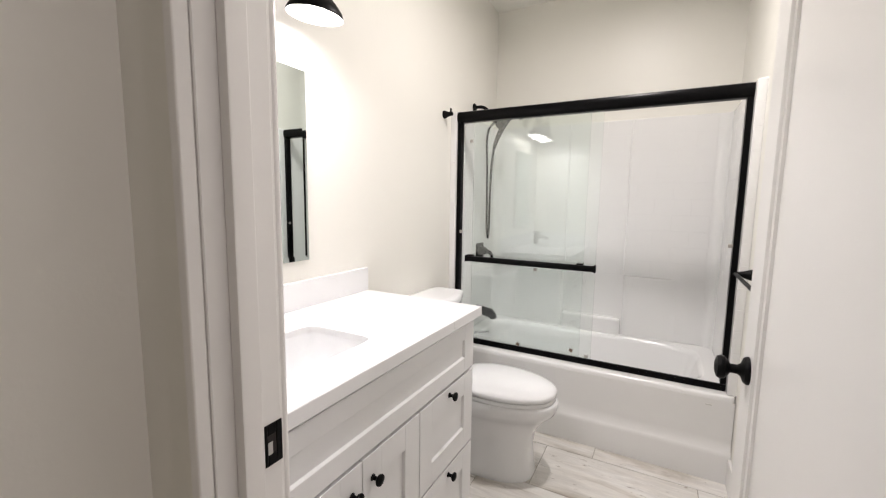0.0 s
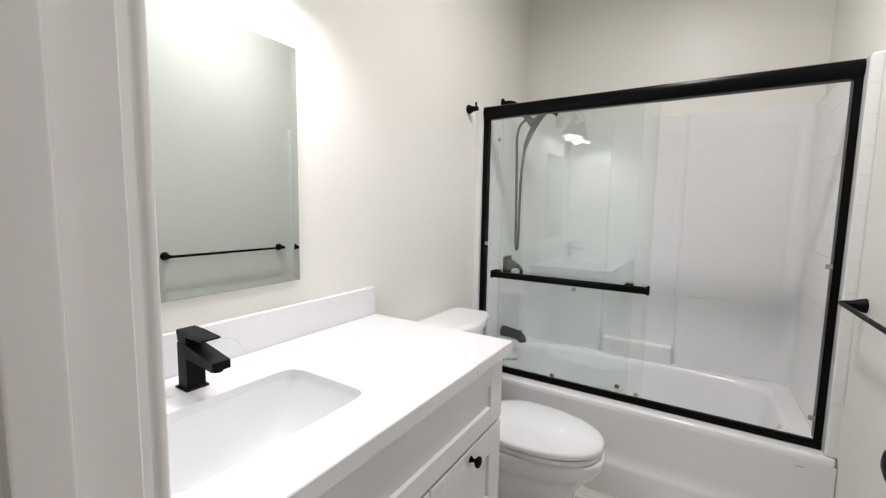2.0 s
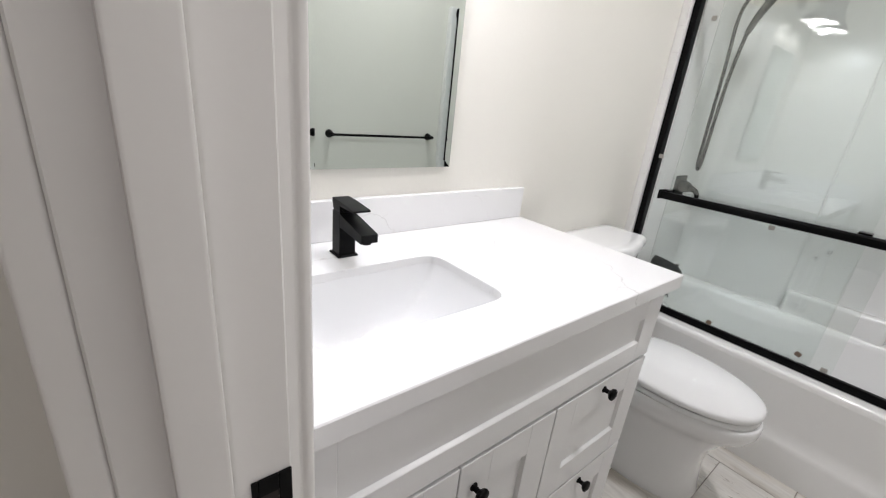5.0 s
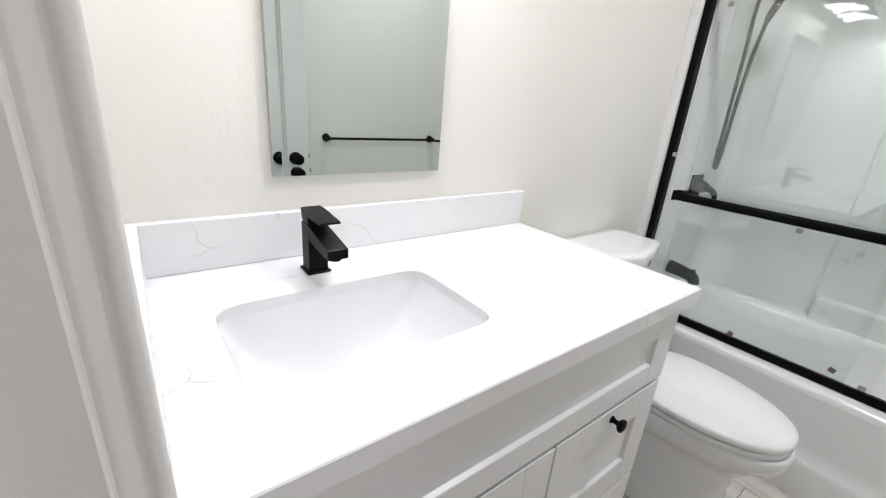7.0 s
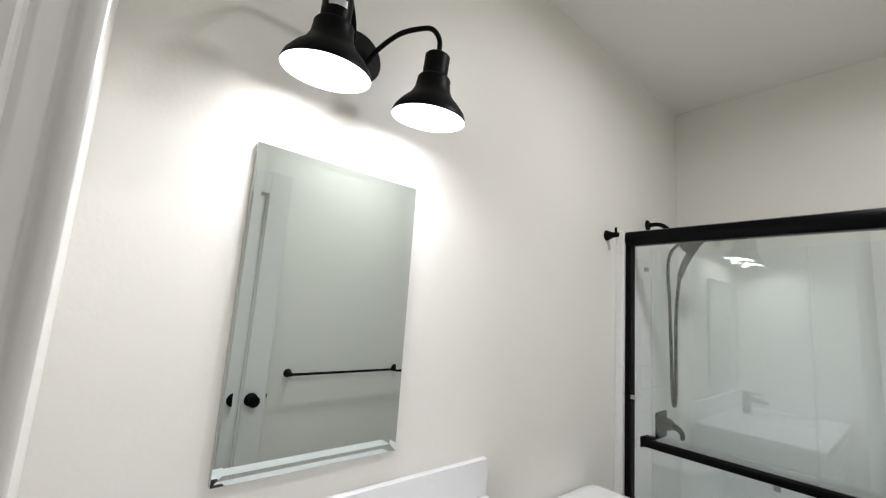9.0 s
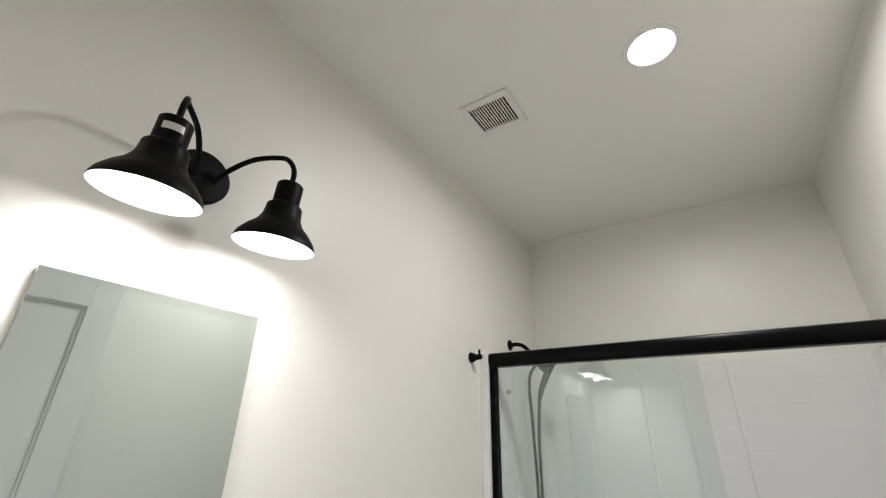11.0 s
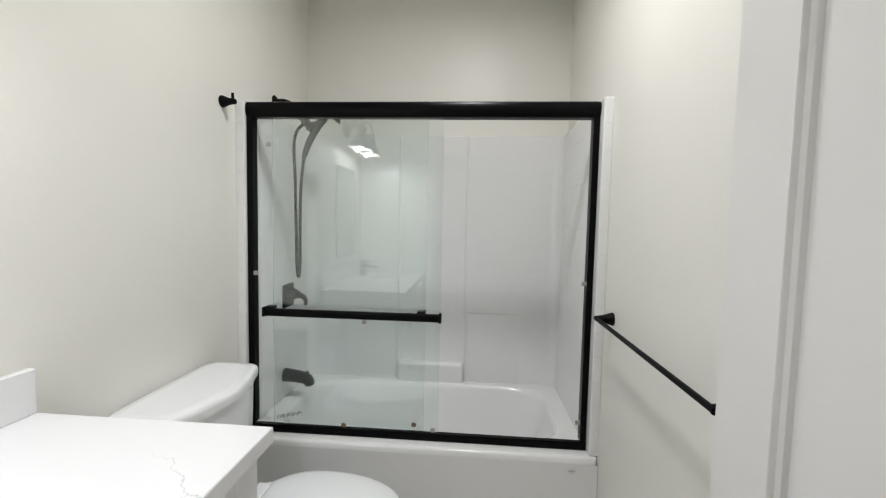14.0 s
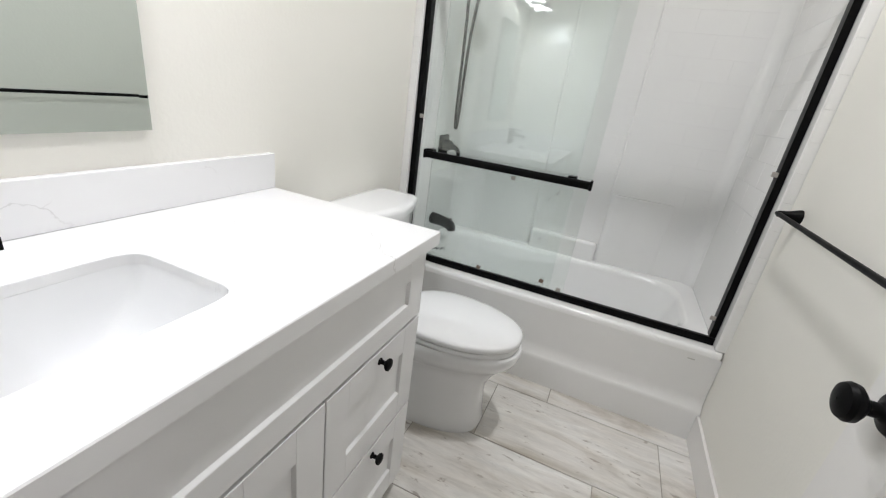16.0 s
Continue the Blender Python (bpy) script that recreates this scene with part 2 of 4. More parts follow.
def finish(name, bm, material, smooth=True, angle=35):
    bmesh.ops.recalc_face_normals(bm, faces=bm.faces)
    me = bpy.data.meshes.new(name)
    bm.to_mesh(me)
    bm.free()
    for mm in material if isinstance(material, (list, tuple)) else (material,):
        me.materials.append(mm)
    if smooth:
        for p in me.polygons:
            p.use_smooth = True
        me.set_sharp_from_angle(angle=radians(angle))
    return me


def part(name, bm, material, parent=None, label="", smooth=True, angle=35):
    ob = new(name, finish(name, bm, material, smooth, angle))
    ob.parent = parent
    if smooth and name != "tile":
        w = ob.modifiers.new("weighted", "WEIGHTED_NORMAL")
        w.keep_sharp = True
    return tagged(ob, label) if label else ob


def thing(name, label, category, place=(0, 0, 0), group=""):
    """An Empty at the thing's base; its parts are built in the room's coordinates and moved under it."""
    ob = new(name)
    ob.empty_display_size = 0.05
    ob.location = place
    return tagged(ob, label, category, group)


def settle(ob):
    """Give the parts of ob room coordinates although ob stands at its base."""
    for c in ob.children:
        c.matrix_parent_inverse = Matrix.Translation(ob.location).inverted()
    return ob


def structure(name, bm, material, label="", smooth=False):
    return tagged(part(name, bm, material, None, "", smooth), label, name.split("_")[0], kind="structure")


# ---- the room ----
W, BACK, DOORWALL, CEIL = 1.52, 2.978, 0.412, 2.685
HALLFACE, JAMB_L, JAMB_R, HEAD = 0.303, 0.656, 1.408, 2.105

structure("wall_west", box(bmesh.new(), (-0.11, HALLFACE, 0), (0, BACK + 0.11, CEIL)), M_WALL, "off-white painted wall behind the vanity with light orange-peel texture")
structure("wall_east", box(bmesh.new(), (W, HALLFACE, 0), (W + 0.11, BACK + 0.11, CEIL)), M_WALL, "off-white painted wall with the towel bar")
structure("wall_north", box(bmesh.new(), (0, BACK, 0), (W, BACK + 0.11, CEIL)), M_WALL, "off-white painted wall above the tub surround")
bm = bmesh.new()
box(bm, (0, HALLFACE, 0), (JAMB_L - 0.018, DOORWALL, CEIL))
box(bm, (JAMB_R + 0.018, HALLFACE, 0), (W, DOORWALL, CEIL))
box(bm, (JAMB_L - 0.018, HALLFACE, HEAD + 0.018), (JAMB_R + 0.018, DOORWALL, CEIL))
structure("wall_south", bm, M_WALL, "off-white painted wall with the doorway through it")
structure("ceiling", box(bmesh.new(), (-0.11, HALLFACE, CEIL), (W + 0.11, BACK + 0.11, CEIL + 0.1)), M_CEIL, "white textured bathroom ceiling")
# the hall behind the doorway: past its west wall, an unseen box added to close it
structure("wall_hall_west", box(bmesh.new(), (0.34, -1.9, 0), (0.484, HALLFACE, CEIL)), M_WALL, "off-white painted hall wall beside the doorway")
structure("wall_hall_east", box(bmesh.new(), (2.6, -1.9, 0), (2.71, HALLFACE, CEIL)), M_WALL, "unseen plain off-white wall, added to close the hall")
structure("wall_hall_south", box(bmesh.new(), (0.34, -2.01, 0), (2.71, -1.9, CEIL)), M_WALL, "unseen plain off-white end wall, added to close the hall")
structure("wall_hall_north", box(bmesh.new(), (W + 0.11, HALLFACE, 0), (2.71, HALLFACE + 0.11, CEIL)), M_WALL, "unseen plain off-white wall, added to close the hall")
structure("ceiling_hall", box(bmesh.new(), (0.34, -2.01, CEIL), (2.71, HALLFACE, CEIL + 0.1)), M_CEIL, "unseen white textured ceiling, added to close the hall")
structure("floor_hall", box(bmesh.new(), (0.34, -2.01, -0.1), (2.71, HALLFACE + 0.05, 0.002)), M_HALLFLOOR, "unseen plain floor, added to close the hall")

# door frame: jamb, stop and casings on both sides
bm = bmesh.new()
for x0, x1 in ((JAMB_L - 0.018, JAMB_L), (JAMB_R, JAMB_R + 0.018)):
    box(bm, (x0, HALLFACE, 0), (x1, DOORWALL, HEAD), 0.0015, 1)
box(bm, (JAMB_L - 0.018, HALLFACE, HEAD), (JAMB_R + 0.018, DOORWALL, HEAD + 0.018), 0.0015, 1)
frame_ob = structure("door_frame", bm, M_TRIM, "white painted wooden door jamb with stop and casing", True)
bm = bmesh.new()
box(bm, (JAMB_L, HALLFACE + 0.030, 0.0), (JAMB_L + 0.020, DOORWALL - 0.046, HEAD), 0.003)
box(bm, (JAMB_R - 0.011, HALLFACE + 0.030, 0.0), (JAMB_R, DOORWALL - 0.046, HEAD), 0.002)
box(bm, (JAMB_L + 0.020, HALLFACE + 0.030, HEAD - 0.011), (JAMB_R - 0.011, DOORWALL - 0.046, HEAD), 0.002)
part("door_stop", bm, M_TRIM, frame_ob)


def casing(y_wall, sign, x0, x1, flip, thick):
    """One leg of moulded casing: rounded inner bead, hollow and outer band."""
    w = x1 - x0
    prof = [(0.0, 0.0), (0.0, 0.42), (0.035, 0.5), (0.035, 0.60), (0.0, 0.68), (0.0, 0.88), (0.05, 1.0), (0.16, 1.0), (0.22, 0.86), (0.30, 0.78), (0.42, 0.76), (0.55, 0.84), (0.62, 0.92), (0.94, 0.92), (1.0, 0.8), (1.0, 0.0)]
    pts = [((x1 - u * w) if flip else (x0 + u * w), y_wall + sign * d * thick) for u, d in prof]
    return loft(bmesh.new(), [[Vector((x, y, z)) for x, y in pts] for z in (0.0, HEAD + 0.055)])


part("casing", box(bmesh.new(), (0.634, 0.282, 0.0), (JAMB_L - 0.003, HALLFACE, HEAD + 0.055), 0.003, 3), M_TRIM, frame_ob)
part("casing", casing(HALLFACE, -1, JAMB_R + 0.003, JAMB_R + 0.056, False, 0.014), M_TRIM, frame_ob, angle=50)
part("casing", casing(DOORWALL, 1, JAMB_L - 0.070, JAMB_L - 0.012, True, 0.025), M_TRIM, frame_ob, angle=50)
for y0, sgn in ((HALLFACE, -1), (DOORWALL, 1)):
    part("casing", box(bmesh.new(), (JAMB_L - 0.0009, y0, HEAD + 0.003), (JAMB_R + 0.0029, y0 + sgn * 0.014, HEAD + 0.055), 0.002), M_TRIM, frame_ob)
# strike plate: a plate with a latch hole and rounded lip
bm = bmesh.new()
for lo, hi in (((0.380, 0.8800), (0.385, 0.9480)), ((0.401, 0.8800), (0.4115, 0.9480)), ((0.385, 0.8800), (0.401, 0.8980)), ((0.385, 0.9300), (0.401, 0.9480))):
    box(bm, (JAMB_L, lo[0], lo[1]), (JAMB_L + 0.0025, hi[0], hi[1]), 0.0008, 1)
strike = part("strike_plate", bm, M_BLACK, frame_ob, "matte black strike plate")
# no hole is cut: a dark plate paints the shade of the latch hole
bm = bmesh.new()
box(bm, (JAMB_L, 0.3851, 0.8981), (JAMB_L + 0.001, 0.4009, 0.9299))
part("latch_hole_shade", bm, M_HOLE_SHADE, strike, "thin dark plate painted as the shade in the latch hole")
bm = bmesh.new()
box(bm, (JAMB_L + 0.001, 0.3853, 0.8983), (JAMB_L + 0.0018, 0.3935, 0.9180))
part("latch_tongue", bm, M_STEEL, strike, "grey bent tongue")

# baseboards
bm = bmesh.new()
box(bm, (W - 0.014, 1.30, 0), (W, 2.176, 0.128), 0.004)
box(bm, (W - 0.014, DOORWALL + 0.02, 0), (W, 1.2999, 0.128), 0.004)
structure("baseboard_east", bm, M_TRIM, "white painted baseboard", True)
bm = bmesh.new()
box(bm, (0, 1.402, 0), (0.014, 2.176, 0.128), 0.004)
structure("baseboard_west", bm, M_TRIM, "white painted baseboard", True)

# ---- door leaf, open against the east wall ----
DX0, DX1, DY0, DY1, DZ1 = 1.370, 1.405, 0.446, 1.222, 2.095
door = thing("door", "white painted single-panel shaker door standing open into the bathroom", "door", (1.39, 0.45, 0.008))
ST, RAIL_T, RAIL_B = 0.114, 0.125, 0.22
for nm, lo, hi in (("stile", (DX0, DY0, 0.008), (DX1, DY0 + ST, DZ1)), ("stile", (DX0, DY1 - ST, 0.008), (DX1, DY1, DZ1)),
                   ("rail", (DX0 + 0.0002, DY0 + ST, DZ1 - RAIL_T), (DX1 - 0.0002, DY1 - ST, DZ1)), ("rail", (DX0 + 0.0002, DY0 + ST, 0.008), (DX1 - 0.0002, DY1 - ST, RAIL_B))):
    part(nm, box(bmesh.new(), lo, hi, 0.0015, 1), M_DOOR, door)
part("panel", box(bmesh.new(), (DX0 + 0.0145, DY0 + ST - 0.004, RAIL_B - 0.004), (DX1 - 0.0145, DY1 - ST + 0.004, DZ1 - RAIL_T + 0.004)), M_DOOR, door)
bm = bmesh.new()
Y0, Y1, Z0, Z1 = DY0 + ST, DY1 - ST, RAIL_B, DZ1 - RAIL_T
for face, s in ((DX0, 1), (DX1, -1)):
    ring = lambda d, x: [Vector((x, Y0 + d, Z0 + d)), Vector((x, Y1 - d, Z0 + d)), Vector((x, Y1 - d, Z1 - d)), Vector((x, Y0 + d, Z1 - d))]
    loft(bm, [ring(0.0, face + s * 0.0015), ring(0.003, face + s * 0.006), ring(0.010, face + s * 0.0085), ring(0.013, face + s * 0.0144)], False, False)
part("sticking", bm, M_DOOR, door)
for s, fx in ((-1, DX0), (1, DX1)):
    turn = Matrix.Translation((fx, 1.150, 0.905)) @ Matrix.Rotation(radians(90 * s), 4, "Y")
    if s > 0:
        prof_r = [(0.001, 0.0), (0.033, 0.0), (0.033, 0.004), (0.028, 0.010), (0.014, 0.014), (0.011, 0.02), (0.012, 0.034), (0.022, 0.038), (0.027, 0.046), (0.026, 0.058), (0.016, 0.064), (0.001, 0.065)]
    else:
        prof_r = [(0.001, 0.0), (0.033, 0.0), (0.033, 0.004), (0.029, 0.010), (0.016, 0.015), (0.011, 0.022), (0.011, 0.036), (0.019, 0.041), (0.027, 0.048), (0.0285, 0.056), (0.025, 0.063), (0.014, 0.067), (0.001, 0.068)]
    part("door_knob", lathe(bmesh.new(), prof_r, turn, 40), M_BLACK, door, "matte black round door knob")
bm = bmesh.new()
box(bm, (DX0 + 0.006, DY1 - 0.001, 0.889), (DX1 - 0.006, DY1 + 0.0015, 0.946), 0.0006, 1)
box(bm, (DX0 + 0.011, DY1 + 0.001, 0.905), (DX1 - 0.011, DY1 + 0.010, 0.925), 0.003)
part("latch", bm, M_BLACK, door, "matte black latch plate")
for z in (0.25, 1.05, 1.88):
    bm = bmesh.new()
    lathe(bm, [(0.001, 0), (0.006, 0), (0.006, 0.09), (0.001, 0.09)], Matrix.Translation((DX0 - 0.004, DY0 - 0.004, z)), 14)
    part("hinge", bm, M_BLACK, door, "matte black hinge")
settle(door)

# ---- bathtub and moulded surround ----
TUB_F, TUB_B, RIM = 2.196, BACK, 0.414


def tub_mesh():
    bm = bmesh.new()
    cx, cy = W / 2, (TUB_F + TUB_B) / 2
    hx, hy = W / 2 - 0.002, (TUB_B - TUB_F) / 2 - 0.002
    seg = 96
    rings = [rounded(cx, cy, hx, hy, RIM - 0.028, 60, seg), rounded(cx, cy, hx, hy - 0.002, RIM - 0.012, 60, seg),
             rounded(cx, cy, hx, hy - 0.008, RIM - 0.003, 60, seg), rounded(cx, cy, hx, hy - 0.018, RIM, 50, seg),
             rounded(cx, cy + 0.01, hx - 0.10, hy - 0.095, RIM, 6, seg), rounded(cx, cy + 0.01, hx - 0.112, hy - 0.106, RIM - 0.006, 5.5, seg),
             rounded(cx, cy + 0.01, hx - 0.125, hy - 0.118, RIM - 0.03, 5, seg), rounded(cx - 0.01, cy + 0.01, hx - 0.165, hy - 0.14, 0.22, 4.5, seg),
             rounded(cx - 0.02, cy + 0.01, hx - 0.21, hy - 0.165, 0.11, 4, seg), rounded(cx - 0.03, cy + 0.01, hx - 0.27, hy - 0.22, 0.075, 3.5, seg),
             rounded(cx - 0.03, cy + 0.01, hx - 0.5, hy - 0.32, 0.068, 2.5, seg)]
    loft(bm, rings, False, True)
    # the apron: rolled rim, shallow waist, skirt stepping forward near the floor
    prof = [(2.198, 0.387), (2.199, 0.33), (2.200, 0.20), (2.196, 0.165), (2.185, 0.145), (2.177, 0.125), (2.172, 0.02), (2.172, 0.0)]
    ring = [[Vector((x, y, z)) for y, z in prof] for x in (0.002, 0.5, 1.0, W - 0.002)]
    loft(bm, ring, False, False, closed=False)
    return bm


tub = thing("bathtub", "white acrylic alcove bathtub with a plain front apron", "bathtub", (W / 2, 2.58, 0))
part("tub_body", tub_mesh(), M_ACRYL, tub, angle=40)
bm = bmesh.new()
lathe(bm, [(0.001, 0), (0.032, 0), (0.03, 0.004), (0.001, 0.006)], Matrix.Translation((0.25, 2.59, 0.069)), 24)
part("drain", bm, M_BLACK, tub, "matte black drain cover")
bm = bmesh.new()
box(bm, (1.402, 2.1968, 0.356), (1.43, 2.2005, 0.361), 0.001, 1)
part("stamped_mark", bm, M_STEEL, tub, "small grey moulded mark")
settle(tub)

TOP = 1.836
SX0, SX1, SB = 0.036, W - 0.036, 2.938
surround = thing("tub_surround", "glossy white moulded tub surround with subway tile relief and ledges", "shower wall", (W / 2, 2.9, RIM))


def side_panel(x_wall, x_face, y0):
    bm = bmesh.new()
    box(bm, (x_wall, y0, RIM - 0.001), (x_face, BACK - 0.001, TOP), 0.009, 3)
    return bm


part("side_panel", side_panel(-0.02, SX0, 2.238), M_ACRYL, surround)
part("side_panel", side_panel(W + 0.02, SX1, 2.212), M_ACRYL, surround)
bm = bmesh.new()
box(bm, (SX0, SB, RIM + 0.0), (SX1, BACK - 0.001, TOP), 0.004)
part("back_panel", bm, M_ACRYL, surround)
for xa, way in ((0.57, -1), (0.958, 1)):
    rings = []
    for dx, d in ((0.0, -0.01), (0.008, 0.008), (0.022, 0.018), (0.045, 0.023), (0.14, 0.022), (0.20, 0.017), (0.26, 0.009), (0.32, 0.0), (0.38, -0.012)):
        prof = [(SB + 0.02, RIM - 0.03), (SB - d, RIM - 0.03), (SB - d, 0.78), (SB - d, 0.803), (SB - d * 0.85, 0.814), (SB - d * 0.5, 0.819), (SB + 0.02, 0.822)]
        rings.append([Vector((xa + way * dx, y, z)) for y, z in prof])
    part("ledge", loft(bmesh.new(), rings), M_ACRYL, surround, "moulded shelf ledge", angle=75)
part("ledge", box(bmesh.new(), (0.5705, SB - 0.0422, RIM - 0.03), (0.9575, SB + 0.03, 0.525), 0.020, 5), M_ACRYL, surround, "low ledge of the central niche")
for x in (0.570, 0.958):
    part("panel_bead", tube(bmesh.new(), [(x, SB + 0.001, 0.815), (x, SB + 0.001, TOP - 0.003)], 0.0065, 14, 1), M_ACRYL, surround)
# coved inner corners
for x, s in ((SX0, 1), (SX1, -1)):
    bm = bmesh.new()
    arc = [(x + s * 0.06 * (1 - math.sin(a)), SB - 0.06 * (1 - math.cos(a))) for a in [math.pi / 2 * k / 8 for k in range(9)]]
    loft(bm, [[Vector((px, py, z)) for px, py in arc] for z in (RIM, TOP - 0.004)], False, False, closed=False)
    part("corner_cove", bm, M_ACRYL, surround)

# ---- sliding shower door ----
FX0, FX1, FY0, FY1, FZ0, FZ1 = SX0 + 0.001, SX1 - 0.001, 2.256, 2.296, RIM + 0.001, 1.833
shower = thing("sliding_shower_door", "black framed sliding glass tub door, both panels slid together", "shower door", (W / 2, 2.278, RIM))
bm = bmesh.new()
prof = [(FY0 + 0.006, 1.768), (FY0 - 0.002, 1.773), (FY0 - 0.008, 1.790), (FY0 - 0.008, 1.811), (FY0 - 0.001, 1.827), (FY0 + 0.012, FZ1), (FY1 - 0.01, FZ1), (FY1 + 0.006, 1.81), (FY1 + 0.006, 1.768)]
loft(bm, [[Vector((x, y, z)) for y, z in prof] for x in (FX0, FX1)])
part("header_rail", bm, M_GLOSSBLACK, shower, "black rounded header rail", angle=40)
for x0, x1 in ((FX0, FX0 + 0.026), (FX1 - 0.024, FX1)):
    part("side_rail", box(bmesh.new(), (x0, FY0, FZ0 + 0.033), (x1, FY1, 1.770), 0.002), M_GLOSSBLACK, shower)
bm = bmesh.new()
box(bm, (FX0, FY0 - 0.004, FZ0), (FX1, FY1, FZ0 + 0.022), 0.003)
box(bm, (FX0, FY0 - 0.004, FZ0 + 0.021), (FX1, FY0 + 0.006, FZ0 + 0.032), 0.002)
part("sill_track", bm, M_GLOSSBLACK, shower, "black bottom track")


def pane(x0, x1, y):
    return box(bmesh.new(), (x0, y, FZ0 + 0.026), (x1, y + 0.006, 1.775))


GY1, GY2 = FY0 + 0.009, FY0 + 0.030
for x0, x1, y in ((0.145, 0.868, GY1), (0.070, 0.803, GY2)):
    g = part("glass_panel", pane(x0, x1, y), M_GLASS, shower, "clear greenish glass panel", smooth=False)
    g.visible_shadow = False
# outside bar on the front panel
HZ, HY = 0.957, FY0 - 0.030
bar = part("handle_bar", box(bmesh.new(), (0.128, HY - 0.013, HZ - 0.022), (0.872, HY + 0.012, HZ + 0.011), 0.009, 4), M_GLOSSBLACK, shower, "black towel bar handle")
for x in (0.142, 0.79):
    bm = bmesh.new()
    box(bm, (x - 0.016, HY + 0.0, HZ + 0.0), (x + 0.02, GY1 - 0.0005, HZ + 0.018), 0.003)
    part("bar_bracket", bm, M_GLOSSBLACK, bar)
for x in (0.126, 0.870):
    part("end_cap", box(bmesh.new(), (x - 0.005, HY - 0.015, HZ - 0.024), (x + 0.006, HY + 0.014, HZ + 0.016), 0.002), M_BLACK, bar)
for x, y, z, mm in ((FX0 + 0.034, FY0 + 0.002, 1.111, M_CHIP), (FX1 - 0.034, FY0 + 0.002, 1.108, M_CHIP), (FX1 - 0.036, FY0 + 0.002, 0.530, M_CHIP),
                    (0.458, GY1 - 0.004, 0.458, M_CORK), (0.764, GY1 - 0.004, 0.478, M_CORK), (0.846, GY1 - 0.004, 0.458, M_CHIP), (0.545, GY1 - 0.004, 0.915, M_CHIP), (0.118, GY2 - 0.004, 1.660, M_CHIP)):
    bm = bmesh.new()
    box(bm, (x - 0.010, y - 0.002, z - 0.009), (x + 0.010, y + 0.0035, z + 0.009), 0.002)
    if mm is M_CORK:
        bmesh.ops.rotate(bm, verts=bm.verts, cent=(x, y, z), matrix=Matrix.Rotation(radians(17), 3, "Y"))
    part("bumper", bm, mm, shower, "small square stick-on bumper")
# a handwritten scrawl on the glass, not readable
bm = bmesh.new()
random.seed(4)
sx = 0.160
while sx < 0.262:
    h = random.uniform(0.012, 0.02)
    zz = 0.472 + (sx - 0.16) * 0.22
    tube(bm, [(sx, GY1 - 0.0012, zz + random.uniform(-0.004, 0.004)), (sx + random.uniform(0.002, 0.012), GY1 - 0.0012, zz + h), (sx + random.uniform(0.002, 0.012), GY1 - 0.0012, zz + h * 0.5), (sx + random.uniform(0.0, 0.012), GY1 - 0.0012, zz - 0.002)], 0.0013, 5, 3)
    sx += 0.014
part("marker_scrawl", bm, M_INK, shower, "unreadable grey marker scrawl")
settle(shower)

# ---- shower fittings ----
fit_arm = thing("hand_shower", "matte black hand shower with hose on a wall arm", "shower head", (0, 2.575, 1.925))
R90 = Matrix.Rotation(radians(90), 4, "Y")
bm = bmesh.new()
lathe(bm, [(0.001, 0), (0.028, 0), (0.028, 0.004), (0.018, 0.012), (0.011, 0.016)], Matrix.Translation((0, 2.575, 1.925)) @ R90, 28)
part("wall_flange", bm, M_BLACK, fit_arm)
part("shower_arm", tube(bmesh.new(), [(0.0, 2.575, 1.925), (0.05, 2.575, 1.925), (0.09, 2.575, 1.905), (0.15, 2.575, 1.835)], 0.0105, 14), M_BLACK, fit_arm)
bm = bmesh.new()
tube(bm, [(0.143, 2.575, 1.845), (0.195, 2.575, 1.785)], 0.019, 16, 1)
tube(bm, [(0.165, 2.575, 1.795), (0.225, 2.575, 1.815)], 0.016, 16, 1)
part("holder", bm, M_BLACK, fit_arm)
wand = part("wand", tube(bmesh.new(), [(0.255, 2.575, 1.845), (0.22, 2.575, 1.80), (0.175, 2.575, 1.72), (0.15, 2.575, 1.65)], (0.021, 0.012), 16), M_BLACK, fit_arm)
bm = bmesh.new()
lathe(bm, [(0.001, 0.0), (0.05, 0.0), (0.052, 0.006), (0.045, 0.018), (0.02, 0.032), (0.001, 0.034)], Matrix.Translation((0.285, 2.575, 1.845)) @ Matrix.Rotation(radians(35), 4, "Y"), 32)
part("spray_head", bm, M_BLACK, wand)
part("hose", tube(bmesh.new(), [(0.150, 2.575, 1.65), (0.134, 2.577, 1.50), (0.128, 2.58, 1.30), (0.127, 2.58, 1.12), (0.121, 2.58, 1.055), (0.112, 2.58, 1.10), (0.108, 2.58, 1.30), (0.103, 2.58, 1.55), (0.098, 2.58, 1.70), (0.112, 2.578, 1.775), (0.150, 2.575, 1.815)], 0.0078, 10), M_BLACK, fit_arm, "black flexible hose")
settle(fit_arm)

valve = thing("shower_valve", "matte black square shower valve with lever", "shower valve", (SX0, 2.63, 0.955))
bm = bmesh.new()
box(bm, (SX0, 2.572, 0.887), (SX0 + 0.012, 2.688, 1.008), 0.006, 3)
part("escutcheon", bm, M_BLACK, valve)
bm = bmesh.new()
lathe(bm, [(0.028, 0), (0.028, 0.03), (0.022, 0.045), (0.001, 0.046)], Matrix.Translation((SX0 + 0.011, 2.63, 0.955)) @ R90, 24)
tube(bm, [(SX0 + 0.045, 2.63, 0.955), (SX0 + 0.08, 2.63, 0.945), (SX0 + 0.098, 2.63, 0.925), (SX0 + 0.098, 2.63, 0.90)], (0.016, 0.009), 12)
part("lever", bm, M_BLACK, valve)
settle(valve)
spout = thing("tub_spout", "matte black tub spout with diverter knob", "tub spout", (SX0, 2.6, 0.535))
bm = bmesh.new()
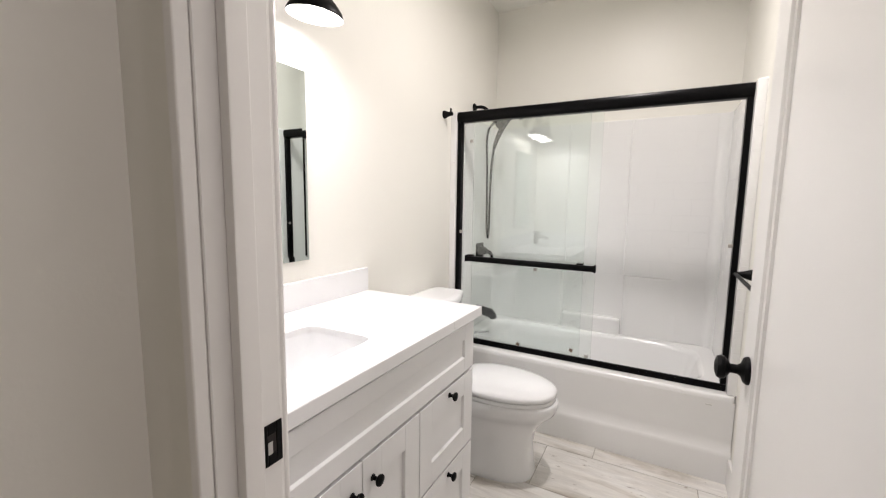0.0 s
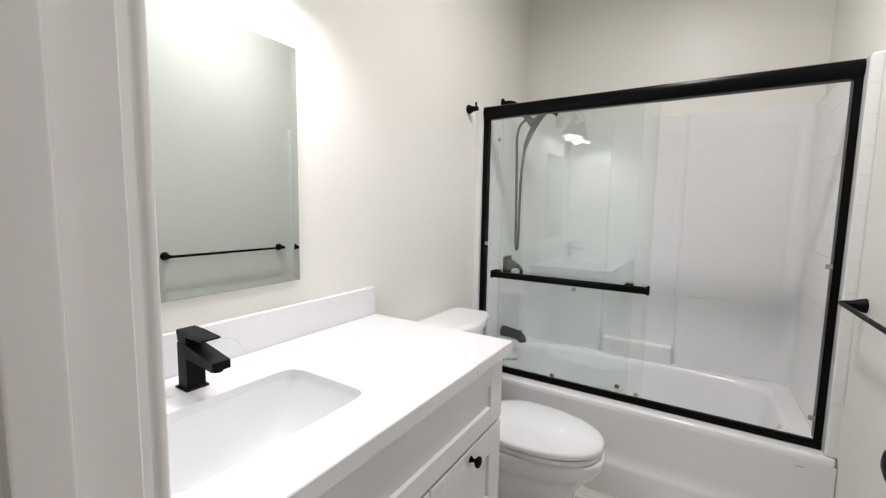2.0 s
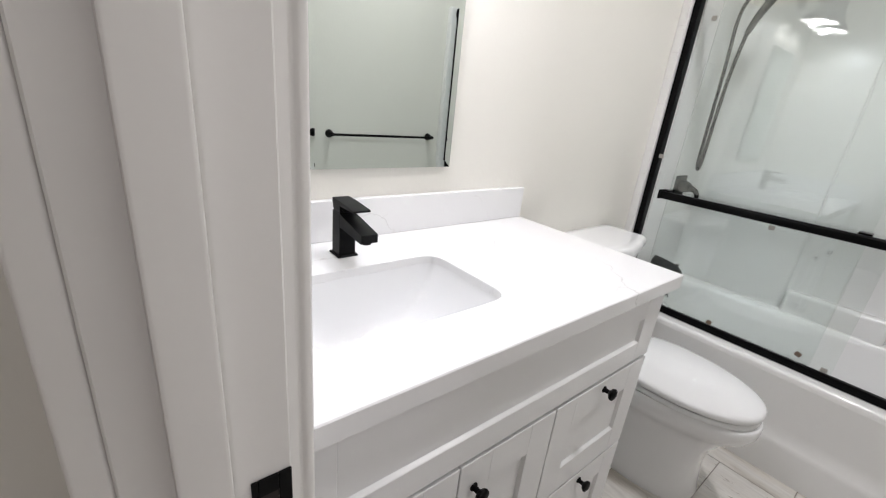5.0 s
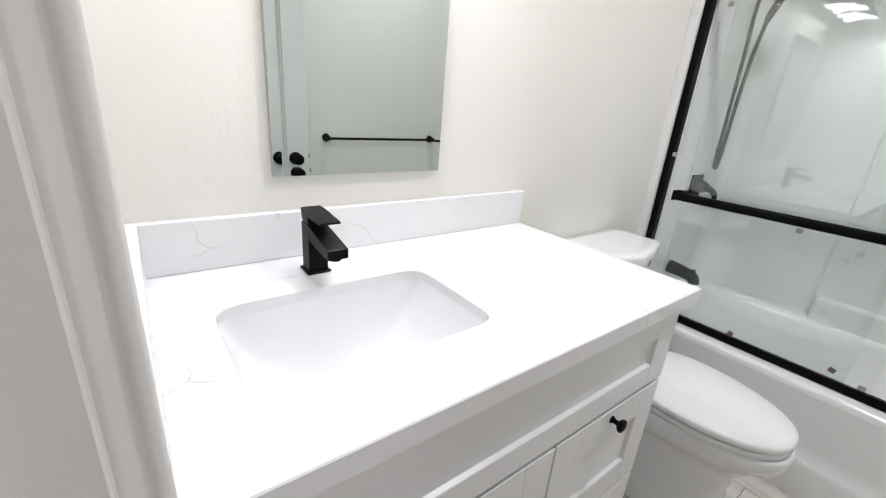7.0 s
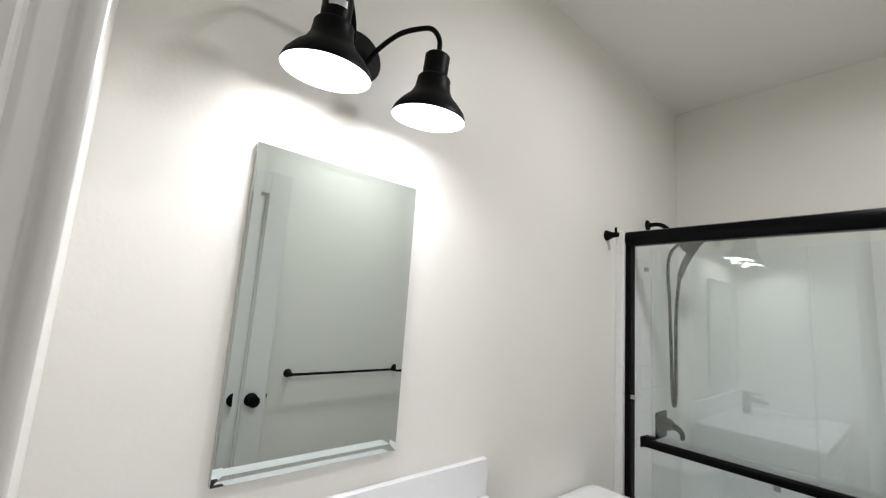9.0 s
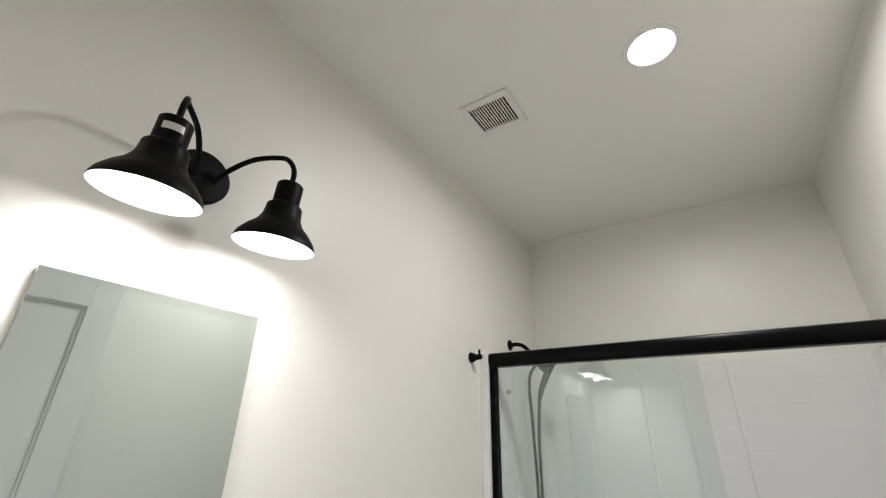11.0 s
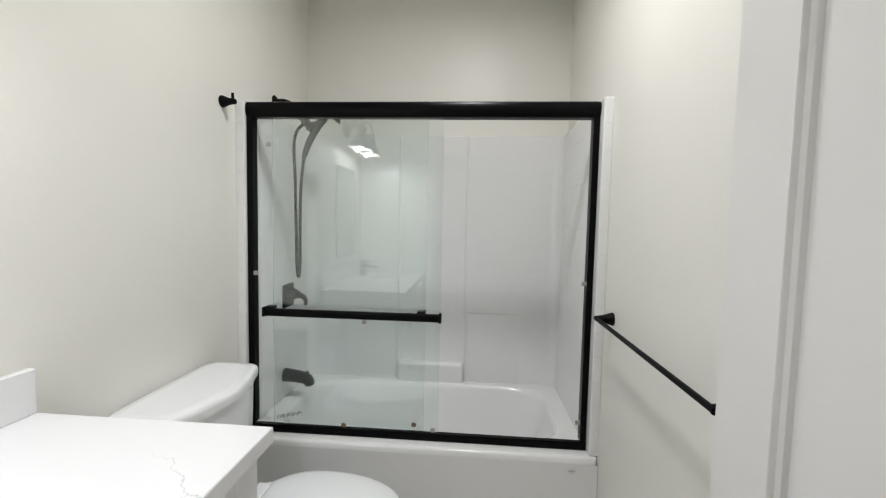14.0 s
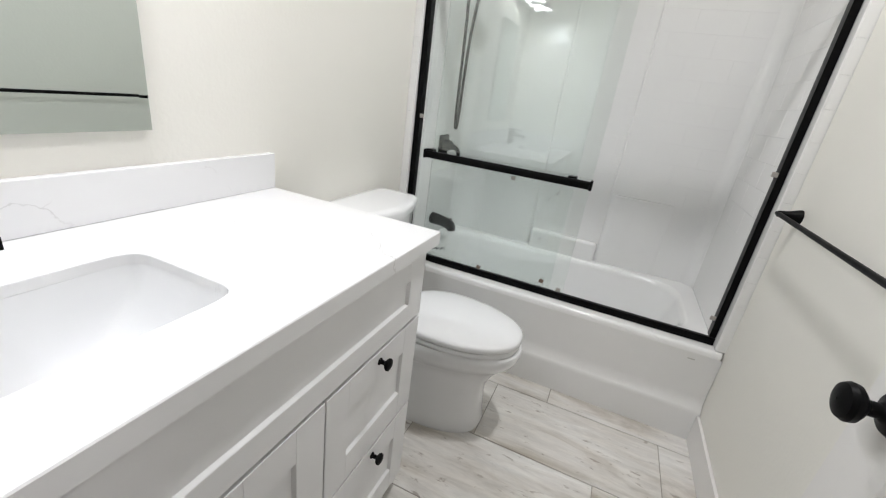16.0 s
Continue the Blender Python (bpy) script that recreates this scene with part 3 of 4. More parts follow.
tube(bm, [(SX0, 2.6, 0.535), (SX0 + 0.05, 2.6, 0.532), (SX0 + 0.105, 2.6, 0.522), (SX0 + 0.128, 2.6, 0.508), (SX0 + 0.133, 2.6, 0.487)], (0.034, 0.024), 18)
part("spout_body", bm, M_BLACK, spout)
bm = bmesh.new()
lathe(bm, [(0.004, 0), (0.004, 0.014), (0.008, 0.017), (0.008, 0.024), (0.001, 0.026)], Matrix.Translation((SX0 + 0.122, 2.6, 0.534)), 14)
part("diverter_knob", bm, M_BLACK, spout)
settle(spout)

# ---- robe hook and towel bar ----
hook = thing("robe_hook", "matte black conical robe hook on the wall", "hook", (0, 2.150, 1.800))
bm = bmesh.new()
lathe(bm, [(0.001, 0), (0.023, 0), (0.023, 0.005), (0.013, 0.03), (0.0105, 0.055), (0.001, 0.057)], Matrix.Translation((0, 2.15, 1.80)) @ R90, 28)
part("cone", bm, M_BLACK, hook)
bm = bmesh.new()
tube(bm, [(0.044, 2.15, 1.80), (0.044, 2.15, 1.832)], 0.0055, 12, 1)
part("peg", bm, M_BLACK, hook)
settle(hook)
towel = thing("towel_bar", "matte black towel bar on two conical posts", "towel bar", (W, 1.75, 1.0))
for y in (2.118, 1.380):
    bm = bmesh.new()
    lathe(bm, [(0.001, 0), (0.024, 0), (0.024, 0.005), (0.014, 0.035), (0.010, 0.062), (0.001, 0.066)], Matrix.Translation((W, y, 1.0)) @ Matrix.Rotation(radians(-90), 4, "Y"), 28)
    part("post", bm, M_BLACK, towel)
part("bar", tube(bmesh.new(), [(W - 0.060, 1.372, 1.0), (W - 0.060, 2.126, 1.0)], 0.0075, 14, 1), M_BLACK, towel)
settle(towel)

# ---- toilet ----
TY = 1.800
toilet = thing("toilet", "white ceramic two-piece toilet with elongated closed lid", "toilet", (0.4, TY, 0))
bm = bmesh.new()
rings = []
for z, x0, x1, hy, p, egg in ((0.0, 0.16, 0.704, 0.146, 2.6, 0.05), (0.012, 0.155, 0.706, 0.148, 2.6, 0.05), (0.05, 0.16, 0.698, 0.141, 2.6, 0.05), (0.15, 0.165, 0.691, 0.130, 2.6, 0.06), (0.22, 0.165, 0.702, 0.129, 2.5, 0.08),
                              (0.27, 0.165, 0.733, 0.141, 2.4, 0.1), (0.30, 0.165, 0.762, 0.160, 2.3, 0.12), (0.326, 0.165, 0.790, 0.181, 2.3, 0.13), (0.352, 0.17, 0.801, 0.190, 2.3, 0.13), (0.376, 0.17, 0.801, 0.190, 2.3, 0.13), (0.388, 0.18, 0.793, 0.184, 2.3, 0.13)):
    rings.append(rounded((x0 + x1) / 2, TY, (x1 - x0) / 2, hy, z, p, 56, egg))
part("bowl", loft(bm, rings), M_CERAMIC, toilet, angle=60)


def oval(grow, z, dx=0.0):
    ring = rounded(0.545 + dx, TY, 0.247 + grow, 0.181 + grow, z, 2.25, 56, 0.11)
    for v in ring:
        v.x = max(v.x, 0.326 - 0.5 * grow)
    return ring


part("seat", loft(bmesh.new(), [oval(-0.006, 0.3882), oval(-0.001, 0.3915), oval(0.0, 0.403), oval(-0.003, 0.4085)]), M_CERAMIC, toilet, "white plastic seat ring", angle=60)
part("lid", loft(bmesh.new(), [oval(-0.003, 0.4115), oval(0.002, 0.4145), oval(0.002, 0.428), oval(-0.003, 0.434), oval(-0.012, 0.4385), oval(-0.03, 0.4435), oval(-0.06, 0.4485), oval(-0.10, 0.4525), oval(-0.14, 0.4545), oval(-0.17, 0.455)]), M_CERAMIC, toilet, "white glossy closed lid", angle=60)
bm = bmesh.new()
box(bm, (0.275, TY - 0.10, 0.387), (0.325, TY + 0.10, 0.432), 0.010, 3)
part("hinge_block", bm, M_CERAMIC, toilet)
for s in (-1, 1):
    bm = bmesh.new()
    lathe(bm, [(0.016, 0), (0.016, 0.010), (0.010, 0.016), (0.001, 0.017)], Matrix.Translation((0.42, TY + s * 0.128, 0.0)), 18)
    part("bolt_cap", bm, M_CERAMIC, toilet)
bm = bmesh.new()
rings = [rounded(0.112, TY, 0.082, 0.195, 0.36, 5, 56), rounded(0.112, TY, 0.090, 0.205, 0.40, 6, 56), rounded(0.113, TY, 0.097, 0.222, 0.60, 6, 56), rounded(0.113, TY, 0.099, 0.228, 0.762, 6, 56)]
for ring in rings:
    for v in ring:
        if v.x > 0.12 and abs(v.y - TY) < 0.195:
            v.x += 0.042 * math.cos((v.y - TY) / 0.195 * math.pi / 2) ** 1.5
part("tank", loft(bm, rings), M_CERAMIC, toilet, angle=50)


def tank_lid(grow, z):
    ring = rounded(0.115, TY, 0.106 + grow, 0.238 + grow, z, 7, 72)
    for v in ring:
        if v.x > 0.115:
            v.x += 0.046 * max(0.0, math.cos((v.y - TY) / 0.205 * math.pi / 2)) ** 1.5 if abs(v.y - TY) < 0.205 else 0.0
    return ring


part("tank_lid", loft(bmesh.new(), [tank_lid(-0.006, 0.7625), tank_lid(0.0, 0.766), tank_lid(0.001, 0.786), tank_lid(-0.003, 0.796), tank_lid(-0.012, 0.802), tank_lid(-0.04, 0.805)]), M_CERAMIC, toilet, "white ceramic tank lid", angle=50)
bm = bmesh.new()
box(bm, (0.205, TY - 0.20, 0.655), (0.222, TY - 0.175, 0.68), 0.004)
tube(bm, [(0.226, TY - 0.18, 0.668), (0.236, TY - 0.16, 0.667), (0.236, TY - 0.10, 0.66)], 0.006, 10)
part("flush_lever", bm, M_STEEL, toilet, "chrome flush lever")
settle(toilet)

# ---- vanity ----
CT, CB_Z = 0.893, 0.857
VF, CARC = 0.556, 0.536
VY0, VY1 = DOORWALL + 0.004, 1.394
vanity = thing("vanity_cabinet", "white shaker vanity cabinet with two doors and two drawers", "cabinet", (0.27, 0.91, 0))
bm = bmesh.new()
for lo, hi in (((0.002, VY0, 0.0), (CARC, VY0 + 0.018, CB_Z - 0.001)), ((0.002, VY1 - 0.018, 0.0), (CARC, VY1, CB_Z - 0.001)), ((0.002, VY0 + 0.018, 0.10), (CARC - 0.001, VY1 - 0.018, 0.118)),
               ((0.46, VY0 + 0.018, 0.0), (0.475, VY1 - 0.018, 0.0999)), ((0.002, VY0 + 0.018, 0.118), (0.012, VY1 - 0.018, CB_Z - 0.001))):
    box(bm, lo, hi, 0.0008, 1)
part("body", bm, M_CAB, vanity)
bm = bmesh.new()
box(bm, (CARC - 0.019, VY0 + 0.0181, 0.1181), (CARC - 0.0008, VY0 + 0.05, CB_Z - 0.0012))
box(bm, (CARC - 0.019, VY1 - 0.05, 0.1181), (CARC - 0.0008, VY1 - 0.0181, CB_Z - 0.0012))
for z0, z1 in ((0.82, CB_Z - 0.0014), (0.635, 0.68), (0.1183, 0.15), (0.33, 0.37)):
    box(bm, (CARC - 0.0188, VY0 + 0.05, z0), (CARC - 0.001, VY1 - 0.05, z1))
box(bm, (CARC - 0.0186, 0.975, 0.15), (CARC - 0.0012, 1.02, 0.635))
part("face_frame", bm, M_CAB, vanity)


def shaker(name, y0, y1, z0, z1, stile, rail):
    """A five-piece front: a recessed field with a small bevel, and stiles and rails on it."""
    bm = bmesh.new()
    box(bm, (CARC + 0.0007, y0 + stile - 0.002, z0 + rail - 0.002), (VF - 0.009, y1 - stile + 0.002, z1 - rail + 0.002))
    r = lambda d, x: [Vector((x, y0 + stile + d, z0 + rail + d)), Vector((x, y1 - stile - d, z0 + rail + d)), Vector((x, y1 - stile - d, z1 - rail - d)), Vector((x, y0 + stile + d, z1 - rail - d))]
    loft(bm, [r(0.0, VF - 0.0015), r(0.003, VF - 0.0089)], False, False)
    front = part(name, bm, M_CAB, vanity)
    part("stile", box(bmesh.new(), (CARC + 0.0005, y0, z0), (VF, y0 + stile, z1), 0.0012, 1), M_CAB, front)
    part("stile", box(bmesh.new(), (CARC + 0.0005, y1 - stile, z0), (VF, y1, z1), 0.0012, 1), M_CAB, front)
    part("rail", box(bmesh.new(), (CARC + 0.0006, y0 + stile - 0.001, z0), (VF - 0.0002, y1 - stile + 0.001, z0 + rail), 0.0012, 1), M_CAB, front)
    part("rail", box(bmesh.new(), (CARC + 0.0006, y0 + stile - 0.001, z1 - rail), (VF - 0.0002, y1 - stile + 0.001, z1), 0.0012, 1), M_CAB, front)
    return front


def cabinet_knob(parent, y, z):
    turn = Matrix.Translation((VF, y, z)) @ R90
    part("knob", lathe(bmesh.new(), [(0.001, 0), (0.009, 0), (0.0085, 0.002), (0.0055, 0.005), (0.0055, 0.014), (0.013, 0.019), (0.0155, 0.023), (0.0145, 0.027), (0.008, 0.030), (0.001, 0.0305)], turn, 28), M_BLACK, parent, "matte black round knob")


shaker("false_front", VY0 + 0.008, 1.387, 0.662, 0.842, 0.075, 0.056)
MID = 0.727
d1 = shaker("cabinet_door", VY0 + 0.008, MID - 0.0015, 0.070, 0.652, 0.078, 0.078)
cabinet_knob(d1, MID - 0.040, 0.585)
d2 = shaker("cabinet_door", MID + 0.0015, 0.9955, 0.070, 0.652, 0.078, 0.078)
cabinet_knob(d2, MID + 0.040, 0.585)
for z0, z1 in ((0.362, 0.652), (0.070, 0.354)):
    dr = shaker("drawer", 0.9995, 1.387, z0, z1, 0.075, 0.078)
    cabinet_knob(dr, 1.192, z1 - 0.028)
settle(vanity)

# countertop with the sink opening cut through
SKX0, SKX1, SKY0, SKY1 = 0.192, 0.448, 0.512, 0.912
CX1, CY0, CY1 = 0.574, DOORWALL + 0.001, 1.420
counter = thing("countertop", "white quartz countertop with thin grey veins and splashes", "countertop", (0.28, 0.92, CB_Z))
seg = 96
scx, scy, shx, shy = (SKX0 + SKX1) / 2, (SKY0 + SKY1) / 2, (SKX1 - SKX0) / 2, (SKY1 - SKY0) / 2
hole = rounded(scx, scy, shx, shy, CT, 9, seg)
ocx, ocy, ohx, ohy = CX1 / 2 + 0.0005, (CY0 + CY1) / 2, CX1 / 2 - 0.0005, (CY1 - CY0) / 2


def to_rim(v, grow, z):
    """The point of the slab's outline seen from the sink's centre through v."""
    d = Vector((v.x - scx, v.y - scy))
    t = []
    for a, c, lo, hi in ((d.x, scx, 0.001, CX1 + grow), (d.y, scy, CY0, CY1 + grow)):
        if abs(a) > 1e-6:
            t.append(((hi if a > 0 else lo) - c) / a)
    k = min(t)
    return Vector((scx + d.x * k, scy + d.y * k, z))


def slab():
    bm = bmesh.new()
    angles = {2 * math.pi * i / 120 for i in range(120)}
    for px, py in ((0.001, CY0), (0.001, CY1), (CX1, CY0), (CX1, CY1)):
        angles.add(math.atan2(py - scy, px - scx) % (2 * math.pi))
    inner, outer = [], []
    for a in sorted(angles):
        c, s = math.cos(a), math.sin(a)
        r = (abs(c / shx) ** 9 + abs(s / shy) ** 9) ** (-1 / 9)
        v = Vector((scx + r * c, scy + r * s, CT))
        inner.append(v)
        outer.append(to_rim(v, 0.0, CT))
    low = lambda ring, z: [Vector((v.x, v.y, z)) for v in ring]
    shrink = lambda ring, d: [Vector((min(v.x, CX1 - d), min(v.y, CY1 - d), v.z)) for v in ring]
    grow_in = [Vector((scx + (v.x - scx) * 1.008, scy + (v.y - scy) * 1.006, CT)) for v in inner]
    loft(bm, [low(inner, CT - 0.020), low(inner, CT - 0.0015), grow_in, shrink(outer, 0.002), low(outer, CT - 0.002), low(outer, CB_Z + 0.001), low(shrink(outer, 0.001), CB_Z), [Vector((scx + (v.x - scx) * 1.12, scy + (v.y - scy) * 1.09, CB_Z)) for v in inner], [Vector((scx + (v.x - scx) * 1.12, scy + (v.y - scy) * 1.09, CT - 0.020)) for v in inner], low(inner, CT - 0.020)], False, False)
    bmesh.ops.remove_doubles(bm, verts=bm.verts, dist=1e-5)
    return bm


part("slab", slab(), M_QUARTZ, counter, angle=30)
part("backsplash", box(bmesh.new(), (0.0008, CY0 + 0.0004, CT + 0.0004), (0.020, CY1 - 0.001, 0.996), 0.0015, 1), M_QUARTZ, counter)
part("side_splash", box(bmesh.new(), (0.0204, CY0 + 0.0002, CT + 0.0004), (0.560, CY0 + 0.020, 0.9955), 0.0015, 1), M_QUARTZ, counter)
settle(counter)

sink = thing("sink", "white ceramic rectangular undermount sink", "sink", (scx, scy, 0.75))
rg = lambda gx, gy, z, p, dx=0.0: rounded(scx + dx, scy, shx + gx, shy + gy, z, p, 96)
bm = bmesh.new()
loft(bm, [rg(0.010, 0.010, CT - 0.0203, 9), rg(0.0002, 0.0002, CT - 0.0203, 9), rg(-0.001, -0.001, CT - 0.026, 9), rg(-0.004, -0.010, 0.845, 9), rg(-0.007, -0.026, 0.815, 8), rg(-0.011, -0.048, 0.785, 7), rg(-0.018, -0.074, 0.760, 6),
          rg(-0.030, -0.102, 0.742, 5), rg(-0.048, -0.132, 0.731, 4), rg(-0.075, -0.160, 0.7275, 3), rg(-0.100, -0.176, 0.7265, 2.4)], False, True)
part("basin", bm, M_CERAMIC, sink, angle=60)
bm = bmesh.new()
lathe(bm, [(0.022, 0), (0.024, 0.003), (0.019, 0.004), (0.001, 0.005)], Matrix.Translation((scx, scy, 0.7268)), 28)
part("drain", bm, M_BLACK, sink, "black pop-up drain")
settle(sink)

# faucet: square body, flat spout, flat lever
FY = 0.7155
faucet = thing("faucet", "matte black square single-lever basin faucet", "faucet", (0.107, FY, CT))
part("base_plate", box(bmesh.new(), (0.083, FY - 0.0245, CT + 0.0003), (0.1315, FY + 0.0245, CT + 0.005), 0.0012, 1), M_BLACK, faucet)
part("column", box(bmesh.new(), (0.088, FY - 0.0195, CT + 0.0046), (0.1265, FY + 0.0195, CT + 0.103), 0.0015, 2), M_BLACK, faucet)
bm = bmesh.new()
r = lambda x, z0, z1: [Vector((x, FY - 0.019, z0)), Vector((x, FY + 0.019, z0)), Vector((x, FY + 0.019, z1)), Vector((x, FY - 0.019, z1))]
loft(bm, [r(0.118, CT + 0.070, CT + 0.1025), r(0.140, CT + 0.071, CT + 0.0985), r(0.224, CT + 0.064, CT + 0.083), r(0.226, CT + 0.0645, CT + 0.082)])
lathe(bm, [(0.001, 0), (0.011, 0), (0.011, 0.008), (0.001, 0.008)], Matrix.Translation((0.211, FY, CT + 0.059)), 18)
part("spout", bm, M_BLACK, faucet, angle=25)
part("collar", box(bmesh.new(), (0.091, FY - 0.0175, CT + 0.1025), (0.1235, FY + 0.0175, CT + 0.107)), M_GLOSSBLACK, faucet)
bm = bmesh.new()
box(bm, (0.089, FY - 0.0192, CT + 0.1068), (0.1255, FY + 0.0192, CT + 0.126), 0.0015, 2)
r = lambda x, z0, z1: [Vector((x, FY - 0.0195, z0)), Vector((x, FY + 0.0195, z0)), Vector((x, FY + 0.0195, z1)), Vector((x, FY - 0.0195, z1))]
loft(bm, [r(0.0885, CT + 0.119, CT + 0.1305), r(0.127, CT + 0.119, CT + 0.1295), r(0.190, CT + 0.1195, CT + 0.124), r(0.1915, CT + 0.120, CT + 0.1235)])
part("lever", bm, M_BLACK, faucet, angle=25)
settle(faucet)

# ---- mirror ----
MY0, MY1, MZ0, MZ1 = 0.668, 1.080, 1.071, 1.745
mirror = thing("mirror", "frameless silver rectangular mirror on the wall above the sink", "mirror", (0, 0.874, MZ0))
bm = bmesh.new()
r = lambda d, x: [Vector((x, MY0 + d, MZ0 + d)), Vector((x, MY1 - d, MZ0 + d)), Vector((x, MY1 - d, MZ1 - d)), Vector((x, MY0 + d, MZ1 - d))]
lean = lambda ring: [Vector((v.x + (MY1 - v.y) * 0.0045, v.y, v.z)) for v in ring]
loft(bm, [lean(r(0.0, 0.0150)), lean(r(0.018, 0.0145))], False, True)
part("glass", bm, M_MIRROR, mirror, smooth=False)
bm = bmesh.new()
loft(bm, [r(0.0, 0.0005), lean(r(0.0, 0.0149))], True, False)
part("edge", bm, M_STEEL, mirror, "grey ground glass edge", smooth=False)
settle(mirror)

# ---- wall light over the mirror ----
sconce = thing("wall_light", "black two-arm gooseneck vanity light with bell shades, lit", "wall light", (0, 0.868, 2.04))
bm = bmesh.new()
lathe(bm, [(0.001, 0.0005), (0.066, 0.0005), (0.066, 0.014), (0.062, 0.019), (0.001, 0.020)], Matrix.Translation((0, 0.868, 2.037)) @ R90, 48)
part("wall_plate", bm, M_BLACK, sconce)
for y, s in zip(LAMP_Y, (-1, 1)):
    yc = 0.868 + s * 0.022
    part("arm", tube(bmesh.new(), [(0.016, yc, 2.028), (0.055, yc + s * 0.014, 2.058), (0.095, yc + s * 0.046, 2.094), (0.130, (yc + y) / 2 + s * 0.034, 2.112), (0.160, y - s * 0.008, 2.098), (SHADE_X + 0.022, y, 2.064), (SHADE_X + 0.020, y, 2.02)], 0.0062, 12), M_BLACK, sconce)
    m = Matrix.Translation((SHADE_X, y, RIM_Z)) @ Matrix.Rotation(radians(7), 4, "Y") @ Matrix.Diagonal((1, 1, 1.03, 1))
    outer = [(0.088, 0.0), (0.0885, 0.004), (0.084, 0.016), (0.070, 0.034), (0.053, 0.050), (0.043, 0.068), (0.040, 0.088), (0.040, 0.094), (0.037, 0.098), (0.031, 0.101), (0.030, 0.104), (0.030, 0.150), (0.026, 0.154), (0.001, 0.155)]
    inner = [(0.088, 0.0), (0.0865, 0.001), (0.082, 0.015), (0.068, 0.033), (0.051, 0.049), (0.041, 0.067), (0.038, 0.088), (0.001, 0.090)]
    sh = part("shade", lathe(bmesh.new(), outer, m, 48), M_BLACK, sconce, "matte black bell shade", angle=50)
    part("shade_lining", lathe(bmesh.new(), inner, m, 48), M_SHADE_IN, sh, "white enamel lining")
    bl = part("bulb", lathe(bmesh.new(), [(0.001, -0.004), (0.014, -0.001), (0.025, 0.010), (0.029, 0.028), (0.024, 0.046), (0.014, 0.062), (0.013, 0.088)], m, 24), M_BULB, sh, "glowing bulb")
    bl.visible_shadow = False
lab = bmesh.new()
arc = [math.radians(a) for a in range(-52, 15, 6)]
loft(lab, [[Vector((SHADE_X + 0.0150 + 0.0322 * math.cos(a), LAMP_Y[0] + 0.0322 * math.sin(a), RIM_Z + z * 1.03)) for a in arc] for z in (0.116, 0.131)], False, False, closed=False)
part("label", lab, M_LABEL, sconce, "small silver paper label")
settle(sconce)

# ---- ceiling fittings ----


def downlight(x, y):
    ob = thing("recessed_downlight", "round white recessed ceiling downlight, lit", "ceiling light", (x, y, CEIL))
    bm = bmesh.new()
    lathe(bm, [(0.090, -0.0005), (0.088, -0.006), (0.074, -0.007), (0.071, -0.004)], Matrix.Translation((x, y, CEIL)), 48)
    part("trim_ring", bm, M_VENT, ob)
    bm = bmesh.new()
    lathe(bm, [(0.071, -0.0035), (0.04, -0.005), (0.001, -0.0055)], Matrix.Translation((x, y, CEIL)), 48)
    part("lens", bm, M_LENS, ob, "glowing white lens")
    return settle(ob)


downlight(0.967, 1.697)
# assumed fixture for the unseen hall lamp
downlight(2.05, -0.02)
vent = thing("exhaust_vent", "white square ceiling exhaust vent with narrow slats", "vent", (0.38, 1.694, CEIL))
VX0, VX1, VYa, VYb = 0.277, 0.483, 1.592, 1.796
# solid sheet; the duct's shade is put into its colour
part("backing", box(bmesh.new(), (VX0 + 0.02, VYa + 0.02, CEIL - 0.003), (VX1 - 0.02, VYb - 0.02, CEIL - 0.0006)), M_HOLE_SHADE, vent, "dark sheet standing in for the shade behind the slats")
bm = bmesh.new()
for lo, hi in (((VX0, VYa), (VX0 + 0.024, VYb)), ((VX1 - 0.024, VYa), (VX1, VYb)), ((VX0 + 0.024, VYa), (VX1 - 0.024, VYa + 0.030)), ((VX0 + 0.024, VYb - 0.030), (VX1 - 0.024, VYb))):
    box(bm, (lo[0], lo[1], CEIL - 0.012), (hi[0], hi[1], CEIL - 0.0005), 0.0012, 1)
part("frame", bm, M_VENT, vent)
N = 14
for i in range(1, N):
    x = VX0 + 0.024 + (VX1 - VX0 - 0.048) * i / N
    part("slat", box(bmesh.new(), (x - 0.0021, VYa + 0.0295, CEIL - 0.0085), (x + 0.0021, VYb - 0.0295, CEIL - 0.006)), M_VENT, vent)
settle(vent)

